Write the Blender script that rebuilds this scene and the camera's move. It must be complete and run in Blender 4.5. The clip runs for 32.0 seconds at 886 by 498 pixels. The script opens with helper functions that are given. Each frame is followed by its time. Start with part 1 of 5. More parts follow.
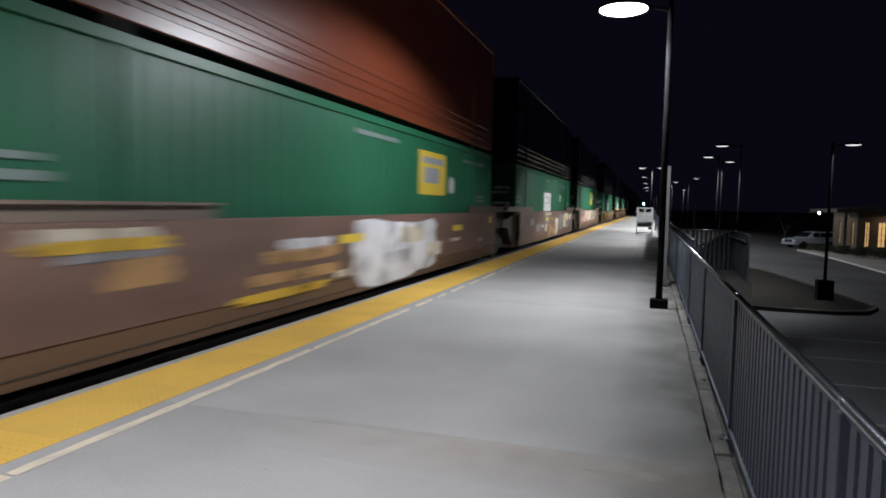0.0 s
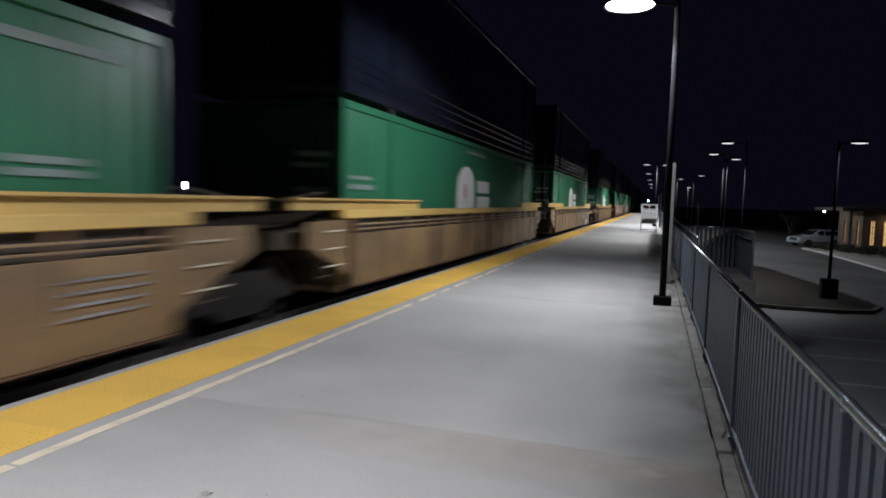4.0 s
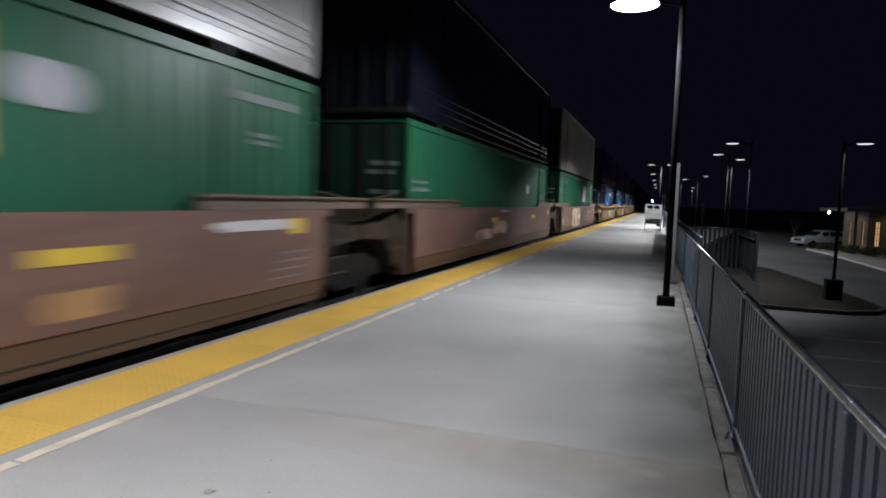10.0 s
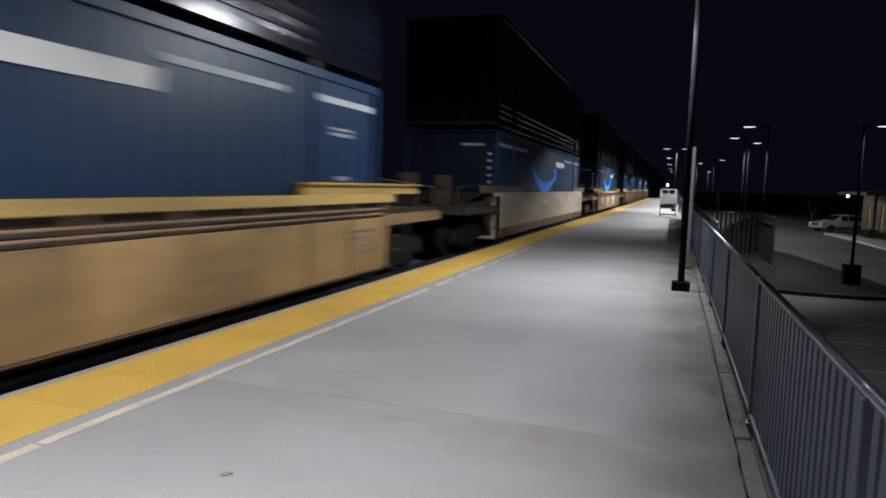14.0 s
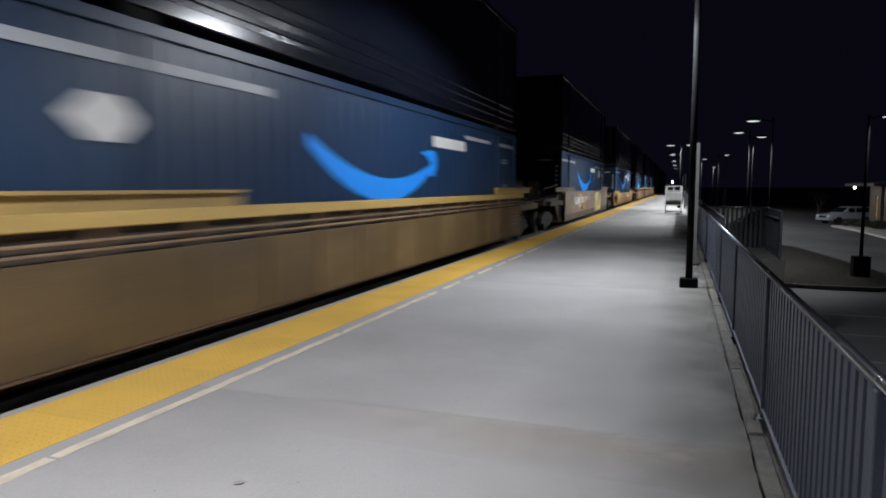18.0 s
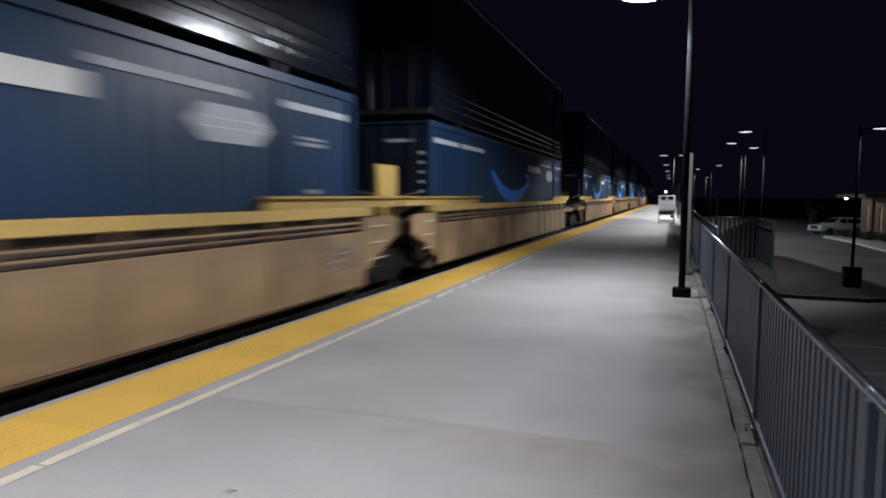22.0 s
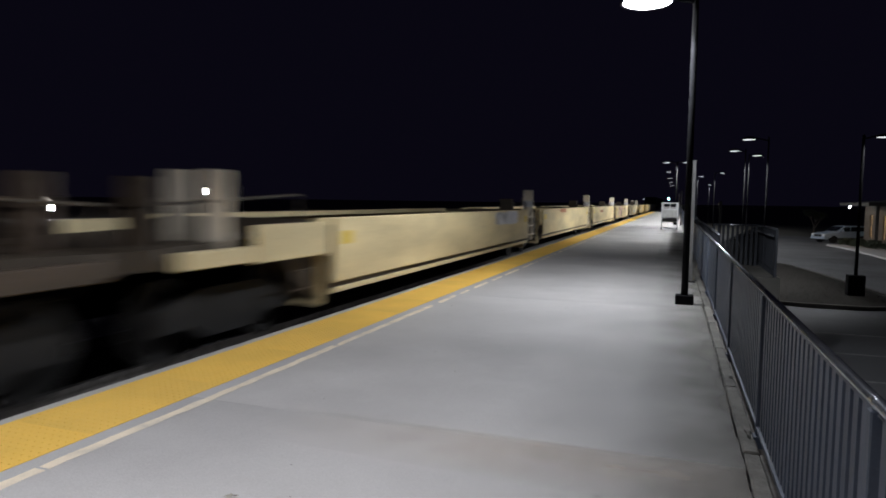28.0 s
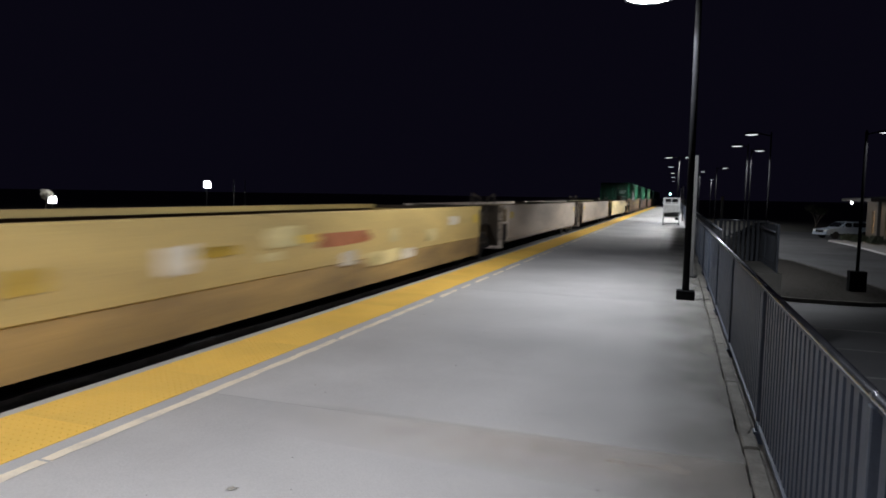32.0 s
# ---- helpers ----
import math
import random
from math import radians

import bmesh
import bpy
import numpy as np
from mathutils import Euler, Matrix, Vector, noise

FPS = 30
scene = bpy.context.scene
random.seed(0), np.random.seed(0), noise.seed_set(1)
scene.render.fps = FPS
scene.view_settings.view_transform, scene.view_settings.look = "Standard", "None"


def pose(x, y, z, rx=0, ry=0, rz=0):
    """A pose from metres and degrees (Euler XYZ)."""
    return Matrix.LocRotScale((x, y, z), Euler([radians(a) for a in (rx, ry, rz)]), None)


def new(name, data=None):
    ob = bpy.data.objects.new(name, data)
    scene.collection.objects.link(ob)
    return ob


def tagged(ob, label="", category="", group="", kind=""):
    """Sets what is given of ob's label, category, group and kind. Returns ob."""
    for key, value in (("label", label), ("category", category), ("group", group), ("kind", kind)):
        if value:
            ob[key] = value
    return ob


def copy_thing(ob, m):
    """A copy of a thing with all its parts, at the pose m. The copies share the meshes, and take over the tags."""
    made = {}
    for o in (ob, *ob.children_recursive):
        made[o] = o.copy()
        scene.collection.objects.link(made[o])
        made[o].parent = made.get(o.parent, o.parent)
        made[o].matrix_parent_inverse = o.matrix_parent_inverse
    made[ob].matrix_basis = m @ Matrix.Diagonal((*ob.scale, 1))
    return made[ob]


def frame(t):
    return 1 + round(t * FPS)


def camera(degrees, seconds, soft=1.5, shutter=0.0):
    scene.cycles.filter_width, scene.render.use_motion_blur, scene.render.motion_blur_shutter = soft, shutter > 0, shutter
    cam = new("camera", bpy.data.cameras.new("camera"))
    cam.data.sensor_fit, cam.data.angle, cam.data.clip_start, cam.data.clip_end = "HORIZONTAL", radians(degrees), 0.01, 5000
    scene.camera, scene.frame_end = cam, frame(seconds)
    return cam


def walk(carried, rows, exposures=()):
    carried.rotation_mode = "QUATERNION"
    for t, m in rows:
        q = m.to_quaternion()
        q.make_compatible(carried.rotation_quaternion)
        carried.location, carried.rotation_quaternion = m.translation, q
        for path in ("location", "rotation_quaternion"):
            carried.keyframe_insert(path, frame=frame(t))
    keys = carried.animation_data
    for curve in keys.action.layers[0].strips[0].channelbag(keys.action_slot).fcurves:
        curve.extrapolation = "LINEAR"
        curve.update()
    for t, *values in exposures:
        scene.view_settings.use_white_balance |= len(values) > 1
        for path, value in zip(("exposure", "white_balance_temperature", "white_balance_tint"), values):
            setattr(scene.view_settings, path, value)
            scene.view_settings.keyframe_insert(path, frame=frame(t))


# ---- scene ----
# A freight train of container well cars passes a station platform at night.
# y runs along the track, x to the right of it, z = 0 is the platform's top.
EYE = 1.5
SPEED = 25.2          # metres a second, towards -y
END = 32.0
RAIL_Z = -0.22
TRACK = -5.86         # centre of the near track
LOT_Z = -2.05

cam = camera(68.0, END, soft=1.8, shutter=0.5)
PATH = [
    (0.0, pose(0, 0, EYE, 86.11, -1.15, 17.53)),
    (0.5, pose(0, 0, EYE, 86.24, -1.46, 17.31)),
    (1.0, pose(0, 0, EYE, 86.02, -1.49, 17.31)),
    (1.5, pose(0, 0, EYE, 85.98, -1.52, 17.50)),
    (2.0, pose(0, 0, EYE, 85.77, -1.68, 17.49)),
    (2.5, pose(0, 0, EYE, 85.86, -1.79, 17.91)),
    (3.0, pose(0, 0, EYE, 86.40, -1.59, 17.87)),
    (3.5, pose(0, 0, EYE, 86.03, -1.66, 17.84)),
    (5.5, pose(0, 0, EYE, 85.38, -1.64, 18.01)),
    (6.0, pose(0, 0, EYE, 85.34, -1.83, 18.06)),
    (6.5, pose(0, 0, EYE, 85.52, -1.92, 18.08)),
    (7.0, pose(0, 0, EYE, 85.51, -1.85, 18.01)),
    (7.5, pose(0, 0, EYE, 85.62, -1.68, 18.29)),
    (8.0, pose(0, 0, EYE, 85.58, -1.80, 18.17)),
    (8.5, pose(0, 0, EYE, 85.65, -1.82, 18.09)),
    (9.0, pose(0, 0, EYE, 85.42, -1.83, 18.13)),
    (9.5, pose(0, 0, EYE, 85.62, -1.70, 18.14)),
    (10.0, pose(0, 0, EYE, 85.60, -1.85, 18.20)),
    (10.5, pose(0, 0, EYE, 85.79, -2.04, 18.22)),
    (11.0, pose(0, 0, EYE, 85.46, -1.72, 18.54)),
    (11.5, pose(0, 0, EYE, 84.98, -1.97, 18.48)),
    (12.0, pose(0, 0, EYE, 85.06, -1.87, 18.81)),
    (12.5, pose(0, 0, EYE, 84.95, -1.82, 19.11)),
    (13.0, pose(0, 0, EYE, 85.13, -1.67, 19.28)),
    (13.5, pose(0, 0, EYE, 84.72, -1.80, 19.25)),
    (15.5, pose(0, 0, EYE, 83.97, -0.57, 19.96)),
    (16.0, pose(0, 0, EYE, 84.37, -0.34, 19.84)),
    (16.5, pose(0, 0, EYE, 84.24, -0.11, 19.70)),
    (17.0, pose(0, 0, EYE, 84.49, 0.00, 19.56)),
    (17.5, pose(0, 0, EYE, 84.53, -0.08, 19.64)),
    (18.0, pose(0, 0, EYE, 84.58, 0.04, 19.74)),
    (18.5, pose(0, 0, EYE, 84.84, 0.18, 19.79)),
    (19.0, pose(0, 0, EYE, 84.80, 0.21, 19.53)),
    (19.5, pose(0, 0, EYE, 85.09, 0.31, 19.22)),
    (20.0, pose(0, 0, EYE, 84.28, -0.35, 18.51)),
    (20.5, pose(0, 0, EYE, 84.67, -0.26, 19.19)),
    (21.0, pose(0, 0, EYE, 85.00, -0.19, 19.17)),
    (21.5, pose(0, 0, EYE, 84.99, -0.29, 19.15)),
    (22.0, pose(0, 0, EYE, 85.28, -0.38, 19.23)),
    (22.5, pose(0, 0, EYE, 85.93, -0.32, 18.83)),
    (23.0, pose(0, 0, EYE, 85.35, -0.22, 19.09)),
    (23.5, pose(0, 0, EYE, 85.42, -0.37, 19.18)),
    (24.0, pose(0, 0, EYE, 85.40, -0.42, 19.30)),
    (24.5, pose(0, 0, EYE, 85.44, -0.65, 19.24)),
    (25.0, pose(0, 0, EYE, 85.89, -0.46, 19.58)),
    (25.5, pose(0, 0, EYE, 85.82, -0.65, 19.66)),
    (26.0, pose(0, 0, EYE, 86.09, -0.64, 19.47)),
    (26.5, pose(0, 0, EYE, 86.10, -0.54, 19.48)),
    (28.5, pose(0, 0, EYE, 85.69, -0.84, 19.55)),
    (29.0, pose(0, 0, EYE, 85.62, -0.84, 19.70)),
    (29.5, pose(0, 0, EYE, 85.32, -0.85, 19.74)),
    (30.0, pose(0, 0, EYE, 85.52, -0.87, 20.08)),
    (30.5, pose(0, 0, EYE, 85.38, -1.02, 19.78)),
    (31.0, pose(0, 0, EYE, 85.28, -0.83, 19.73)),
    (31.5, pose(0, 0, EYE, 85.32, -0.85, 19.60)),
    (32.0, pose(0, 0, EYE, 85.28, -0.94, 19.61)),
]
walk(cam, PATH)

# ---- world and lamps ----
world = bpy.data.worlds.new("night")
world.use_nodes = True
scene.world = world
sky = world.node_tree.nodes["Background"]
sky.inputs["Color"].default_value = (0.26, 0.22, 0.55, 1)
sky.inputs["Strength"].default_value = 0.010
scene.view_settings.exposure = 0.0


def lamp(x, y, z, watts, size=0.4, color=(0.93, 0.96, 1.0), spread=175, throw=0):
    """A lamp that shines down, its beam thrown by so many degrees towards the track."""
    data = bpy.data.lights.new("lamp", "AREA")
    data.shape, data.size, data.energy, data.color = "DISK", size, watts, color
    data.spread = radians(spread)
    ob = new("lamp", data)
    ob.matrix_world = pose(x, y, z, 0, throw, 0)
    return ob


def bulb(x, y, z, watts, color, radius=0.09):
    """A lamp that shines all round."""
    data = bpy.data.lights.new("lamp", "POINT")
    data.energy, data.shadow_soft_size, data.color = watts, radius, color
    new("lamp", data).matrix_world = pose(x, y, z)


def cutoff_lamp(x, y, z, watts, color, throw, cone, ahead, blend):
    """A cut-off street lamp, its wide beam thrown towards the track."""
    data = bpy.data.lights.new("lamp", "SPOT")
    data.energy, data.shadow_soft_size, data.color = watts, 0.09, color
    data.spot_size, data.spot_blend = radians(cone), blend
    new("lamp", data).matrix_world = pose(x, y, z, ahead, throw, 0)


# ---- materials ----
def mat(name, color, rough=0.7, metal=0.0, var=0.25, scale=3.0, fine=60.0, bump=0.15, spec=0.5, stain=None, rnd=0.0,
        stain_amount=0.5, stretch=(1, 1, 1)):
    """A surface with coarse and fine variation of its colour, and relief."""
    m = bpy.data.materials.new(name)
    m.use_nodes = True
    nt = m.node_tree
    b = nt.nodes["Principled BSDF"]
    b.inputs["Roughness"].default_value = rough
    b.inputs["Metallic"].default_value = metal
    b.inputs["Specular IOR Level"].default_value = spec
    tc = nt.nodes.new("ShaderNodeTexCoord")
    mp = nt.nodes.new("ShaderNodeMapping")
    mp.inputs["Scale"].default_value = stretch
    if rnd:
        who = nt.nodes.new("ShaderNodeObjectInfo")
        far = nt.nodes.new("ShaderNodeMath")
        far.operation = "MULTIPLY"
        far.inputs[1].default_value = 71.0
        nt.links.new(who.outputs["Random"], far.inputs[0])
        nt.links.new(far.outputs[0], mp.inputs["Location"])
    nt.links.new(tc.outputs["Object"], mp.inputs["Vector"])
    n1 = nt.nodes.new("ShaderNodeTexNoise")
    n1.inputs["Scale"].default_value, n1.inputs["Detail"].default_value = scale, 6
    n2 = nt.nodes.new("ShaderNodeTexNoise")
    n2.inputs["Scale"].default_value, n2.inputs["Detail"].default_value = fine, 3
    nt.links.new(mp.outputs[0], n1.inputs["Vector"])
    nt.links.new(mp.outputs[0], n2.inputs["Vector"])
    ramp = nt.nodes.new("ShaderNodeValToRGB")
    lo = [c * (1 - var) for c in color]
    hi = [min(1, c * (1 + var)) for c in color]
    ramp.color_ramp.elements[0].position, ramp.color_ramp.elements[1].position = 0.3, 0.7
    ramp.color_ramp.elements[0].color, ramp.color_ramp.elements[1].color = (*lo, 1), (*hi, 1)
    nt.links.new(n1.outputs["Fac"], ramp.inputs["Fac"])
    col = ramp.outputs["Color"]
    if stain:
        n3 = nt.nodes.new("ShaderNodeTexNoise")
        n3.inputs["Scale"].default_value, n3.inputs["Detail"].default_value = scale * 0.45, 8
        n3.inputs["Roughness"].default_value = 0.65
        nt.links.new(mp.outputs[0], n3.inputs["Vector"])
        r3 = nt.nodes.new("ShaderNodeValToRGB")
        r3.color_ramp.elements[0].position, r3.color_ramp.elements[1].position = 0.48, 0.68
        r3.color_ramp.elements[1].color = (stain_amount,) * 3 + (1,)
        nt.links.new(n3.outputs["Fac"], r3.inputs["Fac"])
        mix = nt.nodes.new("ShaderNodeMixRGB")
        mix.inputs["Color2"].default_value = (*stain, 1)
        nt.links.new(r3.outputs["Color"], mix.inputs["Fac"])
        nt.links.new(col, mix.inputs["Color1"])
        col = mix.outputs["Color"]
    fm = nt.nodes.new("ShaderNodeMixRGB")
    fm.blend_type = "OVERLAY"
    fm.inputs["Fac"].default_value = min(1.0, var)
    nt.links.new(col, fm.inputs["Color1"])
    nt.links.new(n2.outputs["Fac"], fm.inputs["Color2"])
    col = fm.outputs["Color"]
    if rnd:
        oi = nt.nodes.new("ShaderNodeObjectInfo")
        hs = nt.nodes.new("ShaderNodeHueSaturation")
        mr = nt.nodes.new("ShaderNodeMapRange")
        mr.inputs["To Min"].default_value, mr.inputs["To Max"].default_value = 1 - rnd, 1 + rnd
        nt.links.new(oi.outputs["Random"], mr.inputs["Value"])
        nt.links.new(mr.outputs[0], hs.inputs["Value"])
        nt.links.new(col, hs.inputs["Color"])
        col = hs.outputs["Color"]
    nt.links.new(col, b.inputs["Base Color"])
    if bump:
        bp = nt.nodes.new("ShaderNodeBump")
        bp.inputs["Strength"].default_value, bp.inputs["Distance"].default_value = bump, 0.01
        nt.links.new(n2.outputs["Fac"], bp.inputs["Height"])
        nt.links.new(bp.outputs[0], b.inputs["Normal"])
    return m


def glow(name, color, strength):
    m = bpy.data.materials.new(name)
    m.use_nodes = True
    b = m.node_tree.nodes["Principled BSDF"]
    b.inputs["Base Color"].default_value = (*color, 1)
    b.inputs["Emission Color"].default_value = (*color, 1)
    b.inputs["Emission Strength"].default_value = strength
    return m


CONCRETE = mat("concrete", (0.465, 0.45, 0.435), 0.66, 0, 0.13, 0.55, 90, 0.25, 0.35, (0.37, 0.355, 0.345), 0.04, 0.7)
TANBAND = mat("tan_band_concrete", (0.68, 0.57, 0.46), 0.66, 0, 0.08, 0.7, 90, 0.25, 0.35)
KERB = mat("kerb_concrete", (0.15, 0.143, 0.125), 0.85, 0, 0.3, 5, 60, 0.5, 0.3, (0.10, 0.09, 0.08), 0.12, 0.9)
DARKSTRIP = mat("strip_concrete", (0.41, 0.395, 0.38), 0.72, 0, 0.15, 0.8, 80, 0.25, 0.35, (0.33, 0.32, 0.31))
WALL = mat("wall_concrete", (0.3, 0.29, 0.27), 0.9, 0, 0.2, 1.2, 40, 0.4, 0.3, (0.16, 0.15, 0.14))
DARKCON = mat("dark_concrete", (0.10, 0.095, 0.085), 0.9, 0, 0.3, 1.5, 40, 0.4, 0.1, (0.05, 0.05, 0.045))
TACTILE = mat("tactile_yellow", (0.87, 0.545, 0.115), 0.85, 0, 0.07, 1.5, 70, 0.25, 0.15, (0.66, 0.43, 0.13), 0.02, 0.3)


def fade(m, amount, across=((0.0, 0.0), (0.62, 1.0), (0.93, 0.8), (1.0, 0.0)), along=((0.0, 0.0), (0.5, 0.8), (1.0, 1.0)), scale=2.5):
    """Soft edges across the sheet, broken up by noise."""
    nt = m.node_tree
    tc = nt.nodes.new("ShaderNodeTexCoord")
    sep = nt.nodes.new("ShaderNodeSeparateXYZ")
    nt.links.new(tc.outputs["Generated"], sep.inputs[0])
    out = None
    for axis, stops in (("Y", across), ("X", along)):
        rp = nt.nodes.new("ShaderNodeValToRGB")
        els = rp.color_ramp.elements
        while len(els) < len(stops):
            els.new(0.5)
        for e, (at, v) in zip(els, stops):
            e.position, e.color = at, (v, v, v, 1)
        nt.links.new(sep.outputs[axis], rp.inputs["Fac"])
        if out is None:
            out = rp.outputs["Color"]
        else:
            mul = nt.nodes.new("ShaderNodeMath")
            mul.operation = "MULTIPLY"
            nt.links.new(out, mul.inputs[0])
            nt.links.new(rp.outputs["Color"], mul.inputs[1])
            out = mul.outputs[0]
    n = nt.nodes.new("ShaderNodeTexNoise")
    n.inputs["Scale"].default_value, n.inputs["Detail"].default_value = scale, 6
    nt.links.new(tc.outputs["Object"], n.inputs["Vector"])
    mr = nt.nodes.new("ShaderNodeMapRange")
    mr.inputs["From Min"].default_value, mr.inputs["From Max"].default_value = 0.3, 0.65
    mr.inputs["To Min"].default_value, mr.inputs["To Max"].default_value = amount * 0.55, amount
    nt.links.new(n.outputs["Fac"], mr.inputs["Value"])
    mul = nt.nodes.new("ShaderNodeMath")
    mul.operation = "MULTIPLY"
    nt.links.new(out, mul.inputs[0])
    nt.links.new(mr.outputs[0], mul.inputs[1])
    nt.links.new(mul.outputs[0], nt.nodes["Principled BSDF"].inputs["Alpha"])


fade(TANBAND, 0.42)
# Kerb dirt, with the light's falloff towards the fence painted into the same sheet.
KERBDIRTSHADE = mat("kerb_dirt_and_falloff", (0.15, 0.145, 0.125), 0.85, 0, 0.25, 2.0, 60, 0.3, 0.25)
fade(KERBDIRTSHADE, 0.85, ((0.0, 1.0), (1.0, 1.0)), ((0.0, 0.0), (0.55, 0.22), (0.9, 0.75), (1.0, 1.0)), 1.1)
# Real kerb dirt, and the painted shade of the gap behind the kerb.
DIRTSHADE = mat("dirt_and_gap_shade", (0.14, 0.13, 0.115), 0.95, 0, 0.4, 9, 60, 0.5)
LINE = mat("line_paint", (0.82, 0.72, 0.56), 0.8, 0, 0.12, 5, 90, 0.3, 0.3, (0.45, 0.43, 0.41), 0.0, 0.7)
ASPHALT = mat("asphalt", (0.095, 0.095, 0.098), 0.85, 0, 0.3, 0.35, 120, 0.5, 0.3, (0.1, 0.1, 0.1), 0, 0.5)
LOTLINE = mat("lot_line_paint", (0.2, 0.2, 0.195), 0.8, 0, 0.3, 5, 60, 0.2)
GROUND = mat("ground_dirt", (0.06, 0.055, 0.045), 0.95, 0, 0.4, 0.5, 30, 0.6)
BALLAST = mat("ballast", (0.13, 0.12, 0.11), 0.95, 0, 0.5, 14, 40, 1.0)
MULCH = mat("mulch", (0.014, 0.012, 0.010), 0.95, 0, 0.4, 6, 50, 1.0, 0.1)
STEEL = mat("rail_steel", (0.25, 0.24, 0.23), 0.35, 0.9, 0.2, 6, 60, 0.1)
TIE = mat("tie_wood", (0.07, 0.055, 0.045), 0.9, 0, 0.3, 5, 60, 0.5)
GUARD = mat("guard_paint", (0.034, 0.037, 0.044), 0.6, 0.1, 0.2, 4, 80, 0.15, 0.3)
GALV = mat("fence_paint", (0.075, 0.09, 0.122), 0.5, 0.1, 0.15, 4, 80, 0.15, 0.4, (0.10, 0.105, 0.12), 0.06, 0.5)
PIPE = mat("worn_rail_steel", (0.34, 0.36, 0.39), 0.27, 0.85, 0.2, 8, 90, 0.1)
BLACK = mat("black_paint", (0.008, 0.008, 0.009), 0.9, 0, 0.3, 4, 60, 0.1, 0.06)
DARK = mat("dark_iron", (0.016, 0.015, 0.014), 0.7, 0.3, 0.4, 5, 50, 0.3)
POST = mat("post_paint", (0.11, 0.108, 0.105), 0.5, 0.2, 0.15, 5, 60, 0.1)
ALU = mat("lift_aluminium", (0.62, 0.63, 0.64), 0.45, 0.5, 0.15, 5, 60, 0.1)
PANEL = mat("lift_panel", (0.42, 0.42, 0.41), 0.6, 0.1, 0.15, 5, 60, 0.1)
LENS = glow("lamp_lens", (0.95, 0.97, 1.0), 52)
FARLENS = glow("far_lamp_lens", (0.93, 0.96, 1.0), 1.0)
WARM = glow("lit_window", (1.0, 0.62, 0.26), 0.55)
SILVER = mat("car_silver", (0.4, 0.46, 0.54), 0.35, 0.3, 0.05, 3, 60, 0.0)
RUBBER = mat("tyre_rubber", (0.02, 0.02, 0.02), 0.85, 0, 0.2, 8, 60, 0.2)
CARGLASS = mat("car_glass", (0.012, 0.014, 0.018), 0.06, 0, 0.1, 2, 30, 0.0)
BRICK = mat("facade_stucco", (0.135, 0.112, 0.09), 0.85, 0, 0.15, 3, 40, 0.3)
EAVE = mat("eave_paint", (0.12, 0.11, 0.10), 0.7, 0, 0.1, 3, 40, 0.1)
ROOF = mat("roof_shingle", (0.03, 0.028, 0.026), 0.9, 0, 0.3, 3, 40, 0.4)
LEAF = mat("shrub_leaf", (0.045, 0.055, 0.03), 0.8, 0, 0.4, 6, 40, 0.2)
BARK = mat("bark", (0.14, 0.12, 0.10), 0.9, 0, 0.3, 8, 50, 0.5)
TWIG = mat("dry_leaf", (0.42, 0.39, 0.33), 0.85, 0, 0.4, 6, 40, 0.1)
WHITE = mat("white_vinyl", (0.72, 0.72, 0.70), 0.55, 0, 0.08, 3, 60, 0.05)
YELLOWM = mat("yellow_vinyl", (0.72, 0.52, 0.06), 0.55, 0, 0.1, 3, 60, 0.05)
# Bar ink darkened: dim light and motion blur put into the colour.
DIMBAR = mat("dimmed_vinyl", (0.17, 0.22, 0.2), 0.6, 0, 0.15, 3, 60, 0.05)
PALEBAR = mat("pale_grey_vinyl", (0.46, 0.48, 0.52), 0.55, 0, 0.1, 3, 60, 0.05)
GREYM = mat("grey_vinyl", (0.3, 0.32, 0.36), 0.55, 0, 0.1, 3, 60, 0.05)
REDM = mat("red_vinyl", (0.45, 0.08, 0.05), 0.55, 0, 0.15, 3, 60, 0.05)
BLUEM = mat("bright_blue_vinyl", (0.02, 0.3, 0.95), 0.45, 0, 0.05, 3, 60, 0.05)


def paint(name, color, rough=0.55, stain=(0.1, 0.07, 0.05), amount=0.75, var=0.25, rnd=0.06):
    return mat(name, color, rough, 0.0, var, 0.9, 40, 0.1, 0.45, stain, rnd, amount, (1, 0.35, 1.6))


C_GREEN = mat("container_green", (0.022, 0.132, 0.066), 0.42, 0, 0.12, 0.5, 50, 0.05, 0.3, (0.03, 0.155, 0.075), 0.07, 0.4)
C_BLUE = mat("container_blue", (0.014, 0.038, 0.092), 0.42, 0, 0.12, 0.5, 50, 0.05, 0.3, (0.04, 0.07, 0.11), 0.07, 0.4)
# Door ends: darker than the wall colours, their shade painted in.
C_SHADED_DOOR_GREEN = mat("shaded_door_green", (0.012, 0.045, 0.028), 0.6, 0, 0.3, 1.2, 50, 0.1, 0.2, (0.01, 0.012, 0.01), 0.1, 0.8)
C_SHADED_DOOR_BLUE = mat("shaded_door_blue", (0.006, 0.012, 0.026), 0.6, 0, 0.3, 1.2, 50, 0.1, 0.2, (0.008, 0.008, 0.01), 0.1, 0.8)
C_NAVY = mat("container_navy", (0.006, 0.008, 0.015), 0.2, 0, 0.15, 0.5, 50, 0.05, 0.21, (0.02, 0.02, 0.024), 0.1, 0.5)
C_RED = mat("container_red", (0.17, 0.04, 0.017), 0.34, 0, 0.15, 0.5, 50, 0.05, 0.5, (0.15, 0.05, 0.03), 0.1, 0.5)
C_GREY = mat("container_grey", (0.34, 0.33, 0.32), 0.32, 0, 0.15, 0.5, 50, 0.05, 0.5, (0.2, 0.19, 0.19), 0.1, 0.5)
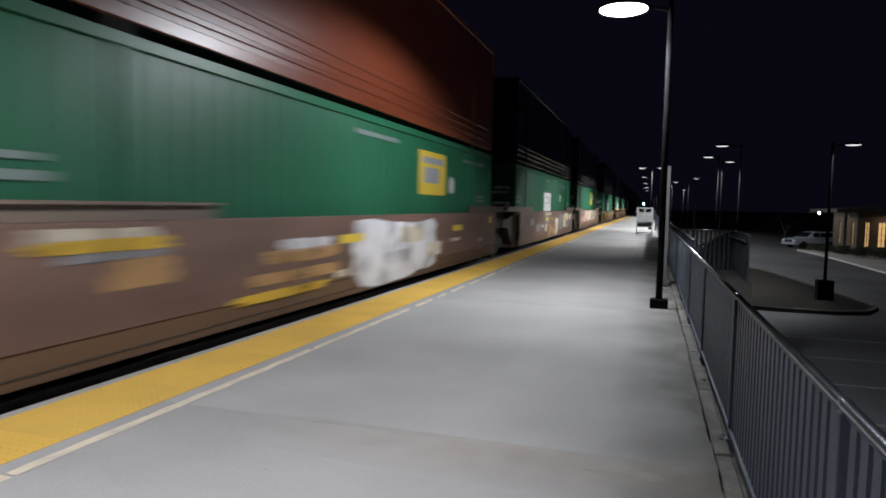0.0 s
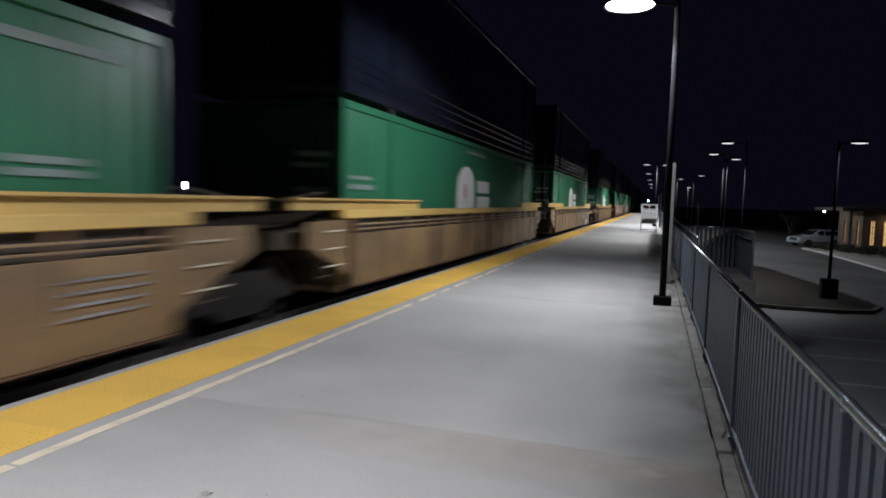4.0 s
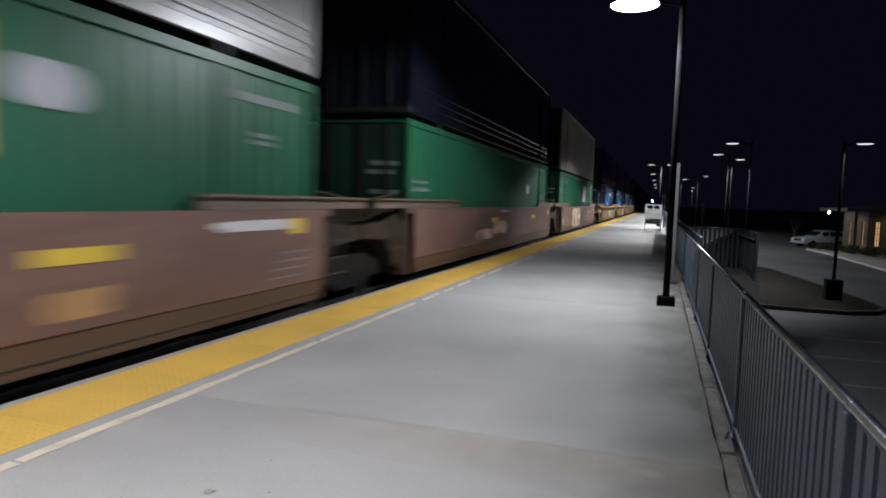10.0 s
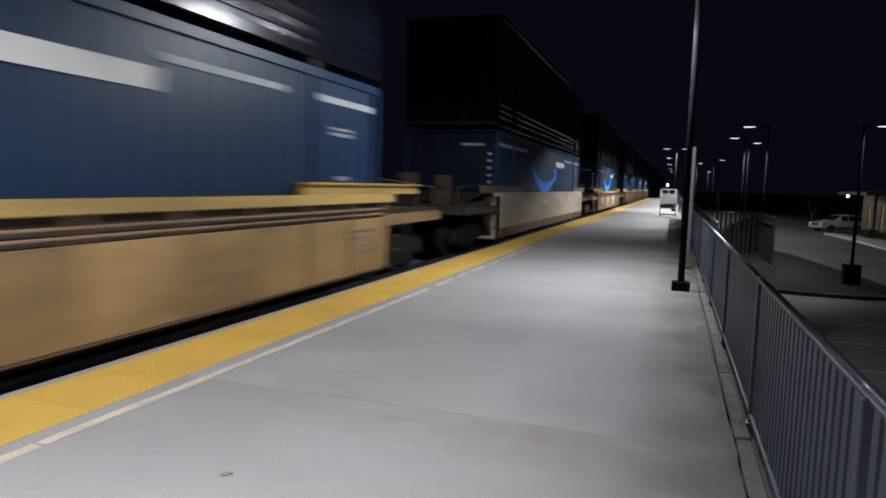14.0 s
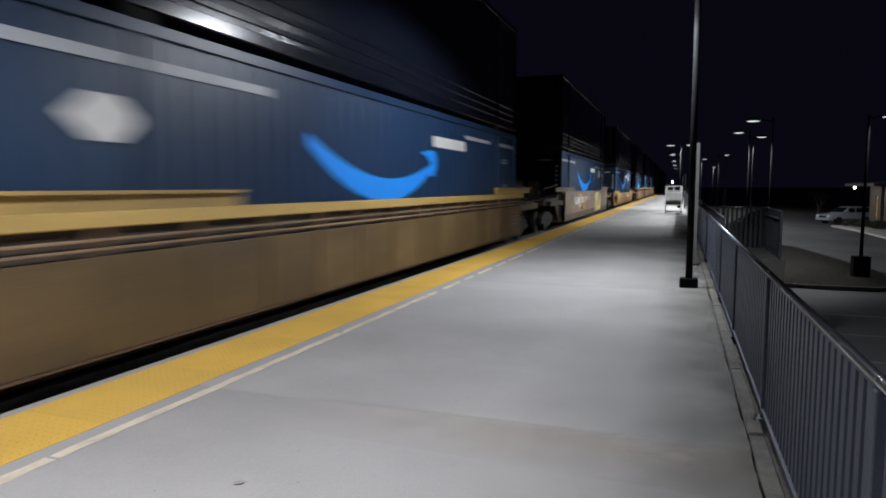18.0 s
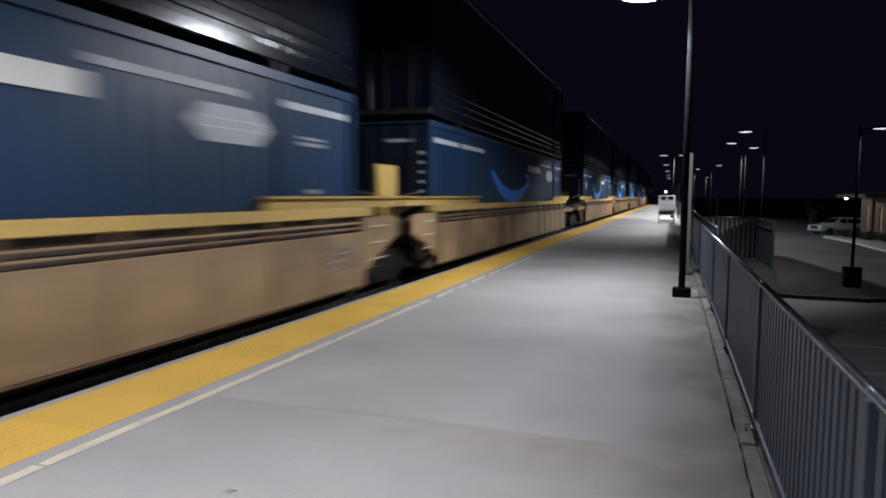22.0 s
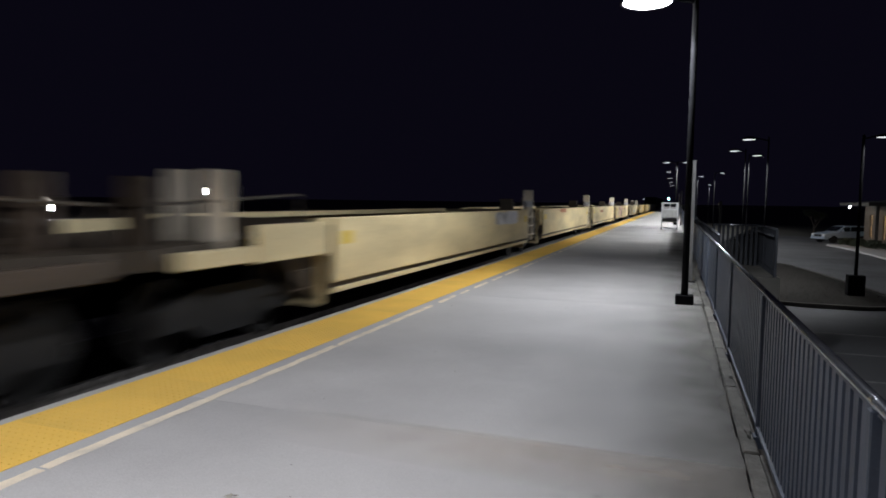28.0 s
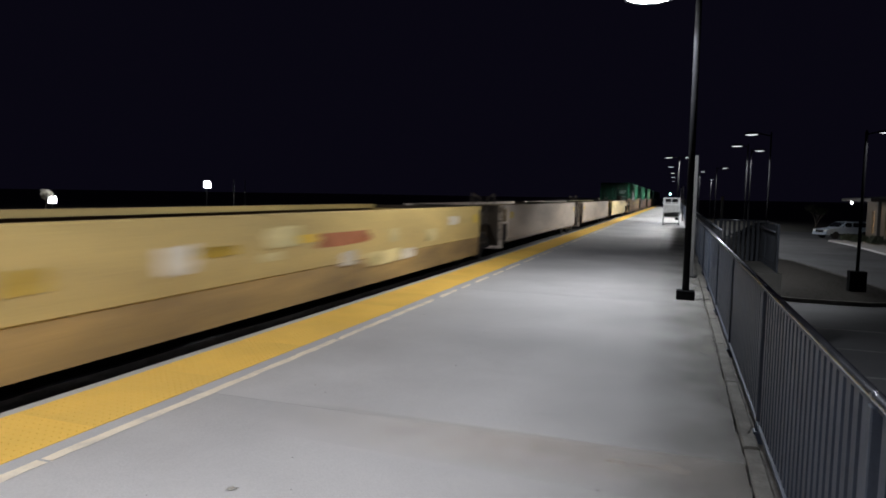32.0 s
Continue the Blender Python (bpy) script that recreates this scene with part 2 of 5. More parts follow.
P_BROWN = paint("car_brown", (0.165, 0.098, 0.076))
P_MAROON = paint("car_maroon", (0.20, 0.112, 0.09))
P_TAN = paint("car_tan", (0.33, 0.21, 0.11), rnd=0.2)
P_DRAB = paint("car_drab_tan", (0.235, 0.155, 0.078), rnd=0.2)
P_OCHRE = paint("car_ochre", (0.46, 0.30, 0.11), rnd=0.2)
P_TOFFEE = paint("car_dull_ochre", (0.36, 0.232, 0.098), rnd=0.2)
P_GOLD = paint("car_gold", (0.58, 0.42, 0.15), amount=0.3)
P_DUST = paint("car_dusty_brown", (0.33, 0.225, 0.13), rnd=0.2)
P_CREAM = paint("car_cream", (0.67, 0.56, 0.32), amount=0.25)
P_PALE = paint("car_pale", (0.50, 0.42, 0.34), amount=0.3)
P_DARKBROWN = paint("car_dark_brown", (0.135, 0.078, 0.045))
P_OLD = paint("car_old_gold", (0.25, 0.14, 0.05))
P_DECK = paint("car_deck_dark_brown", (0.045, 0.034, 0.022), amount=0.7)
P_RAIL = paint("car_rail_yellow", (0.54, 0.37, 0.115), amount=0.4)
# Near-black: recess shade put into the colour; the seam line uses it too.
P_SHADE = paint("car_recess_shade_and_seam", (0.055, 0.045, 0.035))
def spray(name, color, amount=0.15):
    """Sprayed paint, worn thin in places so that the steel shows through."""
    m = paint(name, color, amount=amount)
    nt = m.node_tree
    n = nt.nodes.new("ShaderNodeTexNoise")
    n.inputs["Scale"].default_value, n.inputs["Detail"].default_value = 1.7, 5
    tc = nt.nodes.new("ShaderNodeTexCoord")
    nt.links.new(tc.outputs["Object"], n.inputs["Vector"])
    rp = nt.nodes.new("ShaderNodeMapRange")
    rp.inputs["From Min"].default_value, rp.inputs["From Max"].default_value = 0.34, 0.52
    rp.inputs["To Min"].default_value, rp.inputs["To Max"].default_value = 0.45, 1.0
    nt.links.new(n.outputs["Fac"], rp.inputs["Value"])
    nt.links.new(rp.outputs[0], nt.nodes["Principled BSDF"].inputs["Alpha"])
    return m


G_WHITE = spray("spray_white", (0.62, 0.62, 0.64), amount=0.15)
G_CREAM = spray("spray_cream", (0.70, 0.63, 0.50), amount=0.15)
G_PINK = spray("spray_pink", (0.64, 0.44, 0.39), amount=0.15)
G_TEAL = spray("spray_teal", (0.12, 0.20, 0.24), amount=0.15)
G_TURQ = spray("spray_turquoise", (0.28, 0.50, 0.52), amount=0.15)
G_BLUE = spray("spray_blue", (0.12, 0.22, 0.36), amount=0.15)
G_YEL = spray("spray_yellow", (0.62, 0.40, 0.04), amount=0.15)
G_BUFF = spray("spray_buff", (0.66, 0.55, 0.26), amount=0.1)
G_ORANGE = spray("spray_orange", (0.40, 0.235, 0.10), amount=0.2)
G_GREY = spray("spray_grey", (0.26, 0.26, 0.27), amount=0.2)
G_OLIVE = spray("spray_olive", (0.24, 0.25, 0.12), amount=0.2)
P_PINK = paint("car_faded_pink", (0.50, 0.34, 0.29), amount=0.3)
# Sooty tan cars, and the painted shade inside empty wells.
P_SOOTSHADE = paint("car_sooty_shaded_tan", (0.165, 0.11, 0.047), amount=0.7, rnd=0.2)
P_BUFFED = paint("car_weathered_tan", (0.27, 0.185, 0.125))
P_UMBER = paint("car_umber", (0.19, 0.145, 0.11))
P_DARKGREY = paint("car_dark_grey", (0.07, 0.06, 0.055))
G_RUST = spray("spray_red", (0.40, 0.14, 0.06), amount=0.2)


# ---- mesh helpers ----
def part(name, bm, material, parent, label="", smooth=False):
    """One mesh object from a bmesh (or shared mesh data) under a thing or a part."""
    if isinstance(bm, bpy.types.Mesh):
        me = bm
    else:
        me = bpy.data.meshes.new(name)
        bm.to_mesh(me)
        bm.free()
        if smooth:
            me.shade_smooth()
        me.materials.append(material)
    ob = new(name, me)
    ob.parent = parent
    if label:
        tagged(ob, label)
    return ob


def thing(name, label, category, group="", kind="", m=None):
    ob = new(name)
    ob.empty_display_size = 0.2
    if m is not None:
        ob.matrix_basis = m
    return tagged(ob, label, category, group, kind)


def solid(name, bm, material, label, category, group="", kind="", smooth=False):
    ob = part(name, bm, material, None, "", smooth)
    return tagged(ob, label, category, group, kind)


def box(bm, x0, x1, y0, y1, z0, z1, bevel=0.0):
    vs = [bm.verts.new((x, y, z)) for z in (z0, z1) for y in (y0, y1) for x in (x0, x1)]
    fs = [bm.faces.new([vs[i] for i in q]) for q in
          ((0, 2, 3, 1), (4, 5, 7, 6), (0, 1, 5, 4), (1, 3, 7, 5), (3, 2, 6, 7), (2, 0, 4, 6))]
    if bevel:
        edges = list({e for f in fs for e in f.edges})
        bmesh.ops.bevel(bm, geom=edges, offset=bevel, segments=1, affect="EDGES")
    return bm


def boxes(*rows, bevel=0.0):
    bm = bmesh.new()
    for r in rows:
        box(bm, *r, bevel=bevel)
    return bm


def tube(bm, a, b, r0, r1=None, n=10):
    a, b = Vector(a), Vector(b)
    r1 = r0 if r1 is None else r1
    d = b - a
    m = Matrix.Translation((a + b) / 2) @ d.to_track_quat("Z", "Y").to_matrix().to_4x4()
    bmesh.ops.create_cone(bm, cap_ends=True, segments=n, radius1=r0, radius2=r1, depth=d.length, matrix=m)
    return bm


def tubes(*rows, n=10):
    bm = bmesh.new()
    for r in rows:
        tube(bm, *r, n=n)
    return bm


def prism(bm, outline, x0, x1):
    """A profile of (y, z) points drawn out from x0 to x1."""
    a = [bm.verts.new((x0, y, z)) for y, z in outline]
    b = [bm.verts.new((x1, y, z)) for y, z in outline]
    n = len(outline)
    bm.faces.new(a)
    bm.faces.new(b[::-1])
    for i in range(n):
        bm.faces.new((a[i], b[i], b[(i + 1) % n], a[(i + 1) % n]))
    bmesh.ops.recalc_face_normals(bm, faces=bm.faces)
    return bm


def slab_xy(bm, outline, z0, z1):
    a = [bm.verts.new((x, y, z0)) for x, y in outline]
    b = [bm.verts.new((x, y, z1)) for x, y in outline]
    n = len(outline)
    bm.faces.new(a)
    bm.faces.new(b[::-1])
    for i in range(n):
        bm.faces.new((a[i], b[i], b[(i + 1) % n], a[(i + 1) % n]))
    bmesh.ops.recalc_face_normals(bm, faces=bm.faces)
    return bm


def lathe(bm, profile, n=20, x=0, y=0):
    rings = []
    for r, z in profile:
        rings.append([bm.verts.new((x + r * math.cos(i * 2 * math.pi / n), y + r * math.sin(i * 2 * math.pi / n), z)) for i in range(n)])
    for a, b in zip(rings, rings[1:]):
        for i in range(n):
            bm.faces.new((a[i], a[(i + 1) % n], b[(i + 1) % n], b[i]))
    bm.faces.new(rings[0][::-1])
    bm.faces.new(rings[-1])
    bmesh.ops.recalc_face_normals(bm, faces=bm.faces)
    return bm


SHARED = {}


def shared(key, make, material, smooth=False):
    """Mesh data made once for each key and material."""
    k = (key, material.name)
    if k not in SHARED:
        me = bpy.data.meshes.new(str(key[0]))
        bm = make()
        bm.to_mesh(me)
        bm.free()
        if smooth:
            me.shade_smooth()
        me.materials.append(material)
        SHARED[k] = me
    return SHARED[k]


# ---- ground ----
def ground():
    """One sheet: the railway bed, a bank down to the car park, and the level distance."""
    xs = [-1500, -400, -120, -60, -30, -14, -10.2, -9.2, -7.6, -4.1, 0.6, 1.0, 2.35, 2.4, 8, 20, 60, 150, 400, 1500]
    zs = [-1.2, -1.0, -1.0, -0.9, -0.9, -0.85, -0.75, -0.46, -0.4, -0.4, -0.5, -0.6, -2.05, -2.06, -2.06, -2.06, -2.06, -2.06, -2.1, -2.2]
    ys = [-800, -200, -60, -20, 0, 20, 40, 60, 90, 130, 200, 400, 900, 2500]
    bm = bmesh.new()
    grid = [[bm.verts.new((x, y, z)) for x, z in zip(xs, zs)] for y in ys]
    for a, b in zip(grid, grid[1:]):
        for i in range(len(xs) - 1):
            bm.faces.new((a[i], a[i + 1], b[i + 1], b[i]))
    return solid("ground", bm, GROUND, "dark bare earth around the railway line", "ground", kind="structure")


ground()


def track():
    bed = bmesh.new()
    prism_pts = [(-9.4, -0.46), (-7.7, -0.36), (-4.15, -0.36), (-4.1, -0.46)]
    a = [bed.verts.new((x, -60, z)) for x, z in prism_pts]
    b = [bed.verts.new((x, 900, z)) for x, z in prism_pts]
    for i in range(3):
        bed.faces.new((a[i], a[i + 1], b[i + 1], b[i]))
    solid("ballast_bed", bed, BALLAST, "dark crushed stone ballast under the track", "ballast", kind="structure")
    for s in (-1, 1):
        x = TRACK + s * 0.755
        bm = boxes((x - 0.036, x + 0.036, -60, 900, RAIL_Z - 0.04, RAIL_Z), (x - 0.009, x + 0.009, -60, 900, RAIL_Z - 0.13, RAIL_Z - 0.04),
                   (x - 0.07, x + 0.07, -60, 900, RAIL_Z - 0.15, RAIL_Z - 0.13))
        solid("rail", bm, STEEL, "worn steel running rail on wooden ties", "rail", "rails", "structure")
    bed = thing("tie_row", "dark wooden ties set in the ballast", "railway ties", kind="structure")
    me = shared(("tie",), lambda: boxes((-1.3, 1.3, -0.115, 0.115, -0.15, 0.0), bevel=0.012), TIE)
    for i in range(110):
        ob = part("tie", me, TIE, bed)
        ob.location = (TRACK, 1.0 + 0.5 * i, RAIL_Z - 0.15)


track()


# ---- platform ----
P0, P1 = -14.0, 121.0      # the platform's ends
OUT, YEL0, YEL1, LINE0, LINE1, KERB0, KERB1 = -4.2, -4.095, -3.40, -3.27, -3.185, 0.435, 0.53


def platform():
    p = thing("platform", "grey concrete station platform with a yellow tactile edge", "platform", kind="structure")
    part("base", boxes((OUT + 0.03, KERB1 + 0.08, P0, P1, LOT_Z - 0.1, -0.05)), WALL, p, "concrete retaining base")
    part("edge_lip", boxes((OUT, YEL0 - 0.003, P0, P1, -0.3, 0.0), bevel=0.008), CONCRETE, p, "grey concrete edge lip")
    # dark strip: the shade under the fence put into colour
    part("drain_gap", boxes((KERB1 + 0.003, KERB1 + 0.081, P0, P1, -0.05, -0.044)), DIRTSHADE, p, "dark strip painted as the shade behind the kerb")
    # slabs, cut by narrow joints
    me = shared(("slab", 6), lambda: boxes((YEL1 + 0.002, KERB0 - 0.004, 0, 5.996, -0.048, 0.0)), CONCRETE)
    y = P0 - 0.05 + 6.0
    part("slab", boxes((YEL1 + 0.003, KERB0 - 0.004, P0, y - 0.004, -0.048, 0.0)), CONCRETE, p)
    while y < P1 - 6:
        ob = part("slab", me, CONCRETE, p)
        ob.location.y = y
        y += 6.0
    part("slab", boxes((YEL1 + 0.003, KERB0 - 0.004, y, P1, -0.048, 0.0)), CONCRETE, p)
    # soft-edged band, slightly tanner than the slabs
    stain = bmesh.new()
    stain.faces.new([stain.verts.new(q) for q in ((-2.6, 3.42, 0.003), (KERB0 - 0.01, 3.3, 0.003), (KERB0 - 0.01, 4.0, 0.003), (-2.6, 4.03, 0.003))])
    part("tan_band", stain, TANBAND, p, "faint tan band along a slab joint")
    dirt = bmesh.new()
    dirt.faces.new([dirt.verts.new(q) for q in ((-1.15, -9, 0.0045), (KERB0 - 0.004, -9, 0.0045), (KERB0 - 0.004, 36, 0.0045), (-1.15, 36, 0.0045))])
    part("kerb_dirt_shade", dirt, KERBDIRTSHADE, p, "dark dirt by the kerb with light falloff painted in")
    part("repaired_strip", boxes((-0.45, KERB0 - 0.01, 17.4, 34.6, -0.02, 0.002)), DARKSTRIP, p, "slightly darker strip of concrete")
    # kerb under the fence, in short worn lengths
    rnd = random.Random(4)
    y = P0
    i = 0
    while y < P1:
        l = 1.52
        w = rnd.uniform(-0.008, 0.008)
        ob = part("kerb_piece", shared(("kerb", i % 5), lambda: boxes((KERB0, KERB1, 0, 1.505, -0.048, 0.022 + w), bevel=0.012), KERB), KERB, p)
        ob.location.y = y
        y += l
        i += 1
    return p


def grime():
    """Dark dirt and moss caught along the kerb, and small spots on the slabs."""
    rnd = random.Random(19)
    bm = bmesh.new()

    def spot(cx, cy, a, b, z):
        ph = rnd.uniform(0, 6.28)
        vs = []
        for k in range(9):
            t = k * 2 * math.pi / 9
            w = 0.75 + 0.25 * math.sin(3 * t + ph) + rnd.uniform(-0.12, 0.12)
            vs.append(bm.verts.new((cx + a * w * math.cos(t), cy + b * w * math.sin(t), z)))
        bm.faces.new(vs)

    y = 0.5
    while y < 34:
        spot(KERB0 - 0.006 + rnd.uniform(-0.008, 0.008), y, rnd.uniform(0.004, 0.015), rnd.uniform(0.12, 0.45), 0.0055)
        if rnd.random() < 0.08:
            spot(rnd.uniform(KERB0 + 0.03, KERB1 - 0.03), y, rnd.uniform(0.012, 0.035), rnd.uniform(0.03, 0.14), 0.034)
        y += rnd.uniform(0.06, 0.24)
    for _ in range(70):
        spot(rnd.uniform(-3.0, 0.3), rnd.uniform(2, 16), rnd.uniform(0.004, 0.012), rnd.uniform(0.004, 0.014), 0.0032)
    for cx, cy, a in ((0.12, 5.95, 0.2), (0.28, 9.1, 0.1), (-0.5, 2.55, 0.25)):
        spot(cx, cy, a, 0.005, 0.0032)
    me = bpy.data.meshes.new("grime")
    bm.to_mesh(me)
    bm.free()
    me.materials.append(DIRTSHADE)
    tagged(new("platform_grime", me), "dark dirt along the kerb and slab joints", "dirt", kind="stuff")


grime()


def dome_tile(domes):
    bm = boxes((YEL0, YEL1, 0.0005, 1.2195, -0.048, 0.003))
    if domes:
        for i in range(11):
            for j in range(20):
                cx, cy = YEL0 + 0.045 + i * 0.0605, 0.035 + j * 0.0605
                lo = [bm.verts.new((cx + 0.013 * a, cy + 0.013 * b, 0.003)) for a, b in ((1, 0), (0.5, 0.87), (-0.5, 0.87), (-1, 0), (-0.5, -0.87), (0.5, -0.87))]
                hi = [bm.verts.new((cx + 0.007 * a, cy + 0.007 * b, 0.008)) for a, b in ((1, 0), (0.5, 0.87), (-0.5, 0.87), (-1, 0), (-0.5, -0.87), (0.5, -0.87))]
                bm.faces.new(hi)
                for k in range(6):
                    bm.faces.new((lo[k], lo[(k + 1) % 6], hi[(k + 1) % 6], hi[k]))
    return bm


platform()


def tactile():
    strip = thing("tactile_strip", "yellow tactile warning strip along the platform edge", "tactile paving", kind="structure")
    y = P0
    while y < P1 - 0.5:
        near = -1 < y < 24
        ob = part("tile", shared(("tile", near), lambda: dome_tile(near), TACTILE), TACTILE, strip)
        ob.location.y = y
        y += 1.22
    marks = thing("edge_line", "worn pale painted line behind the tactile strip", "painted line", kind="structure")
    rnd = random.Random(7)
    y = P0
    while y < 60:
        l = rnd.uniform(1.6, 3.4) if y < 6 else rnd.uniform(0.35, 1.5)
        gap = 0.02 if y < 4 else rnd.uniform(0.04, 0.5)
        bm = bmesh.new()
        n = max(2, int(l / 0.12))
        left = [(LINE0 + rnd.uniform(-0.006, 0.009), y + l * k / n) for k in range(n + 1)]
        right = [(LINE1 + rnd.uniform(-0.009, 0.006), y + l * k / n) for k in range(n + 1)]
        if y > 4:
            left[0] = (LINE0 + 0.04, y)
            right[-1] = (LINE1 - 0.04, y + l)
        for k in range(n):
            q = [bm.verts.new((*c, 0.004)) for c in (left[k], right[k], right[k + 1], left[k + 1])]
            bm.faces.new(q)
        bmesh.ops.remove_doubles(bm, verts=bm.verts, dist=0.0005)
        part("line_dash", bm, LINE, marks)
        y += l + gap
    stencil = boxes(*[(-3.30 + 0.09 * i, -3.24 + 0.09 * i, 1.95, 2.08, 0.001, 0.004) for i in range(4)])
    part("stencil_bars", stencil, LINE, marks, "worn white stencilled letters")


tactile()


def litter():
    for x, y, s, turn in ((-2.06, 2.66, 1.0, 25), (-2.6, 4.4, 0.4, 80), (-0.6, 2.4, 0.35, 10), (-0.9, 4.1, 0.3, 140)):
        bm = bmesh.new()
        pts = [(-0.03, 0), (-0.012, 0.012), (0.01, 0.016), (0.03, 0.004), (0.05, 0.002), (0.028, -0.004), (0.008, -0.014), (-0.014, -0.010)]
        vs = [bm.verts.new((a * s, b * s, 0.004 + 0.010 * s * (i % 3) / 2)) for i, (a, b) in enumerate(pts)]
        c = bm.verts.new((0, 0, 0.012 * s))
        for i in range(len(vs)):
            bm.faces.new((vs[i], vs[(i + 1) % len(vs)], c))
        ob = solid("dead_leaf", bm, TWIG, "small dry brown leaf lying on the platform", "leaf", "fallen leaves")
        ob.matrix_basis = pose(x, y, 0.001, 0, 0, turn)


litter()


# ---- fence along the platform ----
FX = 0.552
RAIL_TOP = 0.953


def fence():
    f = thing("platform_fence", "blue-grey painted steel picket fence along the platform", "fence", kind="structure")
    part("top_rail", tubes(((FX, P0, RAIL_TOP), (FX, P1, RAIL_TOP), 0.018), n=14), PIPE, f, "worn bare steel tube handrail", True)
    part("upper_bar", boxes((FX - 0.0048, FX + 0.0048, P0, P1, RAIL_TOP - 0.032, RAIL_TOP - 0.014)), GALV, f, "flat bar welded under the handrail")
    part("lower_bar", boxes((FX - 0.02, FX + 0.02, P0, P1, 0.075, 0.095)), GALV, f)
    post = shared(("post",), lambda: boxes((-0.021, 0.021, -0.021, 0.021, -0.05, RAIL_TOP - 0.02), (-0.035, 0.035, -0.045, 0.045, -0.05, 0.03), bevel=0.004), GALV)
    collar = shared(("collar",), lambda: tubes(((0, -0.02, RAIL_TOP), (0, 0.02, RAIL_TOP), 0.0195), n=14), PIPE, True)
    y = 2.1 - 2.44 * 6
    while y < P1:
        ob = part("post", post, GALV, f)
        ob.location = (FX, y, 0)
        c = part("collar", collar, PIPE, ob)
        y += 2.44
    bar = shared(("picket",), lambda: boxes((-0.005, 0.005, -0.029, 0.029, 0.095, RAIL_TOP - 0.032)), GALV)
    rest = bmesh.new()
    first = 2.1 - 2.44 * 3
    for k in range(int((P1 - first) / 2.44) * 24):
        y = first + k * 2.44 / 24
        if k % 24 == 0:
            continue
        if 0.5 < y < 26:
            ob = part("picket", bar, GALV, f)
            ob.location = (FX, y, 0)
        else:
            box(rest, FX - 0.005, FX + 0.005, y - 0.029, y + 0.029, 0.095, RAIL_TOP - 0.032)
    tagged(part("far_pickets", rest, GALV, f), kind="stuff")


fence()


# ---- platform lamps ----
def head_profile(r):
    return [(r * 0.25, 0.10), (r * 0.55, 0.08), (r * 0.9, 0.03), (r, 0.0), (r * 0.96, -0.015)]


def ring(r, x):
    bm = bmesh.new()
    n = 24
    rows = [[bm.verts.new((x + q * math.cos(i * 2 * math.pi / n), q * math.sin(i * 2 * math.pi / n), z)) for i in range(n)]
            for q, z in ((r, -0.012), (r + 0.012, -0.012), (r + 0.012, -0.028), (r, -0.028))]
    for a, b in zip(rows, rows[1:] + rows[:1]):
        for i in range(n):
            bm.faces.new((a[i], a[(i + 1) % n], b[(i + 1) % n], b[i]))
    bmesh.ops.recalc_face_normals(bm, faces=bm.faces)
    return bm


def lens_profile(r):
    return [(r * 0.94, -0.012), (r * 0.8, -0.03), (r * 0.45, -0.045), (r * 0.1, -0.05)]


def street_lamp(name, label, x, y, z0, z1, arms, base, lens=FARLENS, r=0.32, watts=0, pole_r=0.05, group="platform lamps", tall=0.14, tone=(0.93, 0.96, 1.0), throw=0, spread=172, bare=False, ahead=0, blend=0.3):
    """A post on its base, with one or two lamp heads on short arms along x."""
    t = thing(name, label, "lamp post", group, m=pose(x, y, z0))
    h = z1 - z0
    part("base_block", boxes((-base, base, -base * 0.8, base * 0.8, 0, tall), bevel=0.012), BLACK, t)
    part("pole", tubes(((0, 0, tall), (0, 0, h), pole_r, pole_r * 0.8), n=12), BLACK, t, smooth=True)
    part("pole_cap", tubes(((0, 0, h), (0, 0, h + 0.09), pole_r * 0.95, pole_r * 0.4), n=12), BLACK, t, smooth=True)
    for dx in arms:
        s = 1 if dx > 0 else -1
        part("arm", tubes(((0, 0, h - 0.08), (dx - s * r * 0.5, 0, h + 0.06), 0.025), n=8), BLACK, t)
        hd = part("lamp_head", lathe(bmesh.new(), head_profile(r), 24, dx, 0), BLACK, t, smooth=True)
        hd.location.z = h
        part("rim", ring(r, dx), BLACK, hd, "dark cut-off rim", True)
        ln = part("lens", lathe(bmesh.new(), lens_profile(r), 24, dx, 0), lens, hd, "glowing white lens", True)
        if watts:
            if bare:
                cutoff_lamp(x + dx, y, z1 - 0.15, watts, tone, throw, spread, ahead, blend)
            else:
                lamp(x + dx, y, z1 - 0.075, watts, 0.3, tone, throw=throw, spread=spread)
    return t


street_lamp("platform_lamp", "black platform lamp post with a glaring white head", 0.17, 10.4, 0, 4.48, (-0.68,), 0.13, LENS, 0.38, 820, tone=(0.865, 0.91, 1.0), throw=17, spread=154, bare=True, blend=0.25)
street_lamp("platform_lamp", "black platform lamp post with a glaring white head", 0.34, 0.45, 0, 4.5, (-1.75,), 0.13, FARLENS, 0.38, 900, tone=(0.91, 0.925, 1.0), throw=22, ahead=7, spread=120, blend=0.65, bare=True)
for py, arms in ((49.5, (-0.7, 0.6)), (64, (-0.7,)), (80, (-0.7,)), (96, (-0.7,)), (114, (-0.7,))):
    street_lamp("platform_lamp", "distant black platform lamp post with a lit head", 0.0, py, 0, 4.4, arms, 0.13, FARLENS, 0.31, 1500 if py != 49.5 else 1100, spread=154 if py != 49.5 else 160, bare=True)


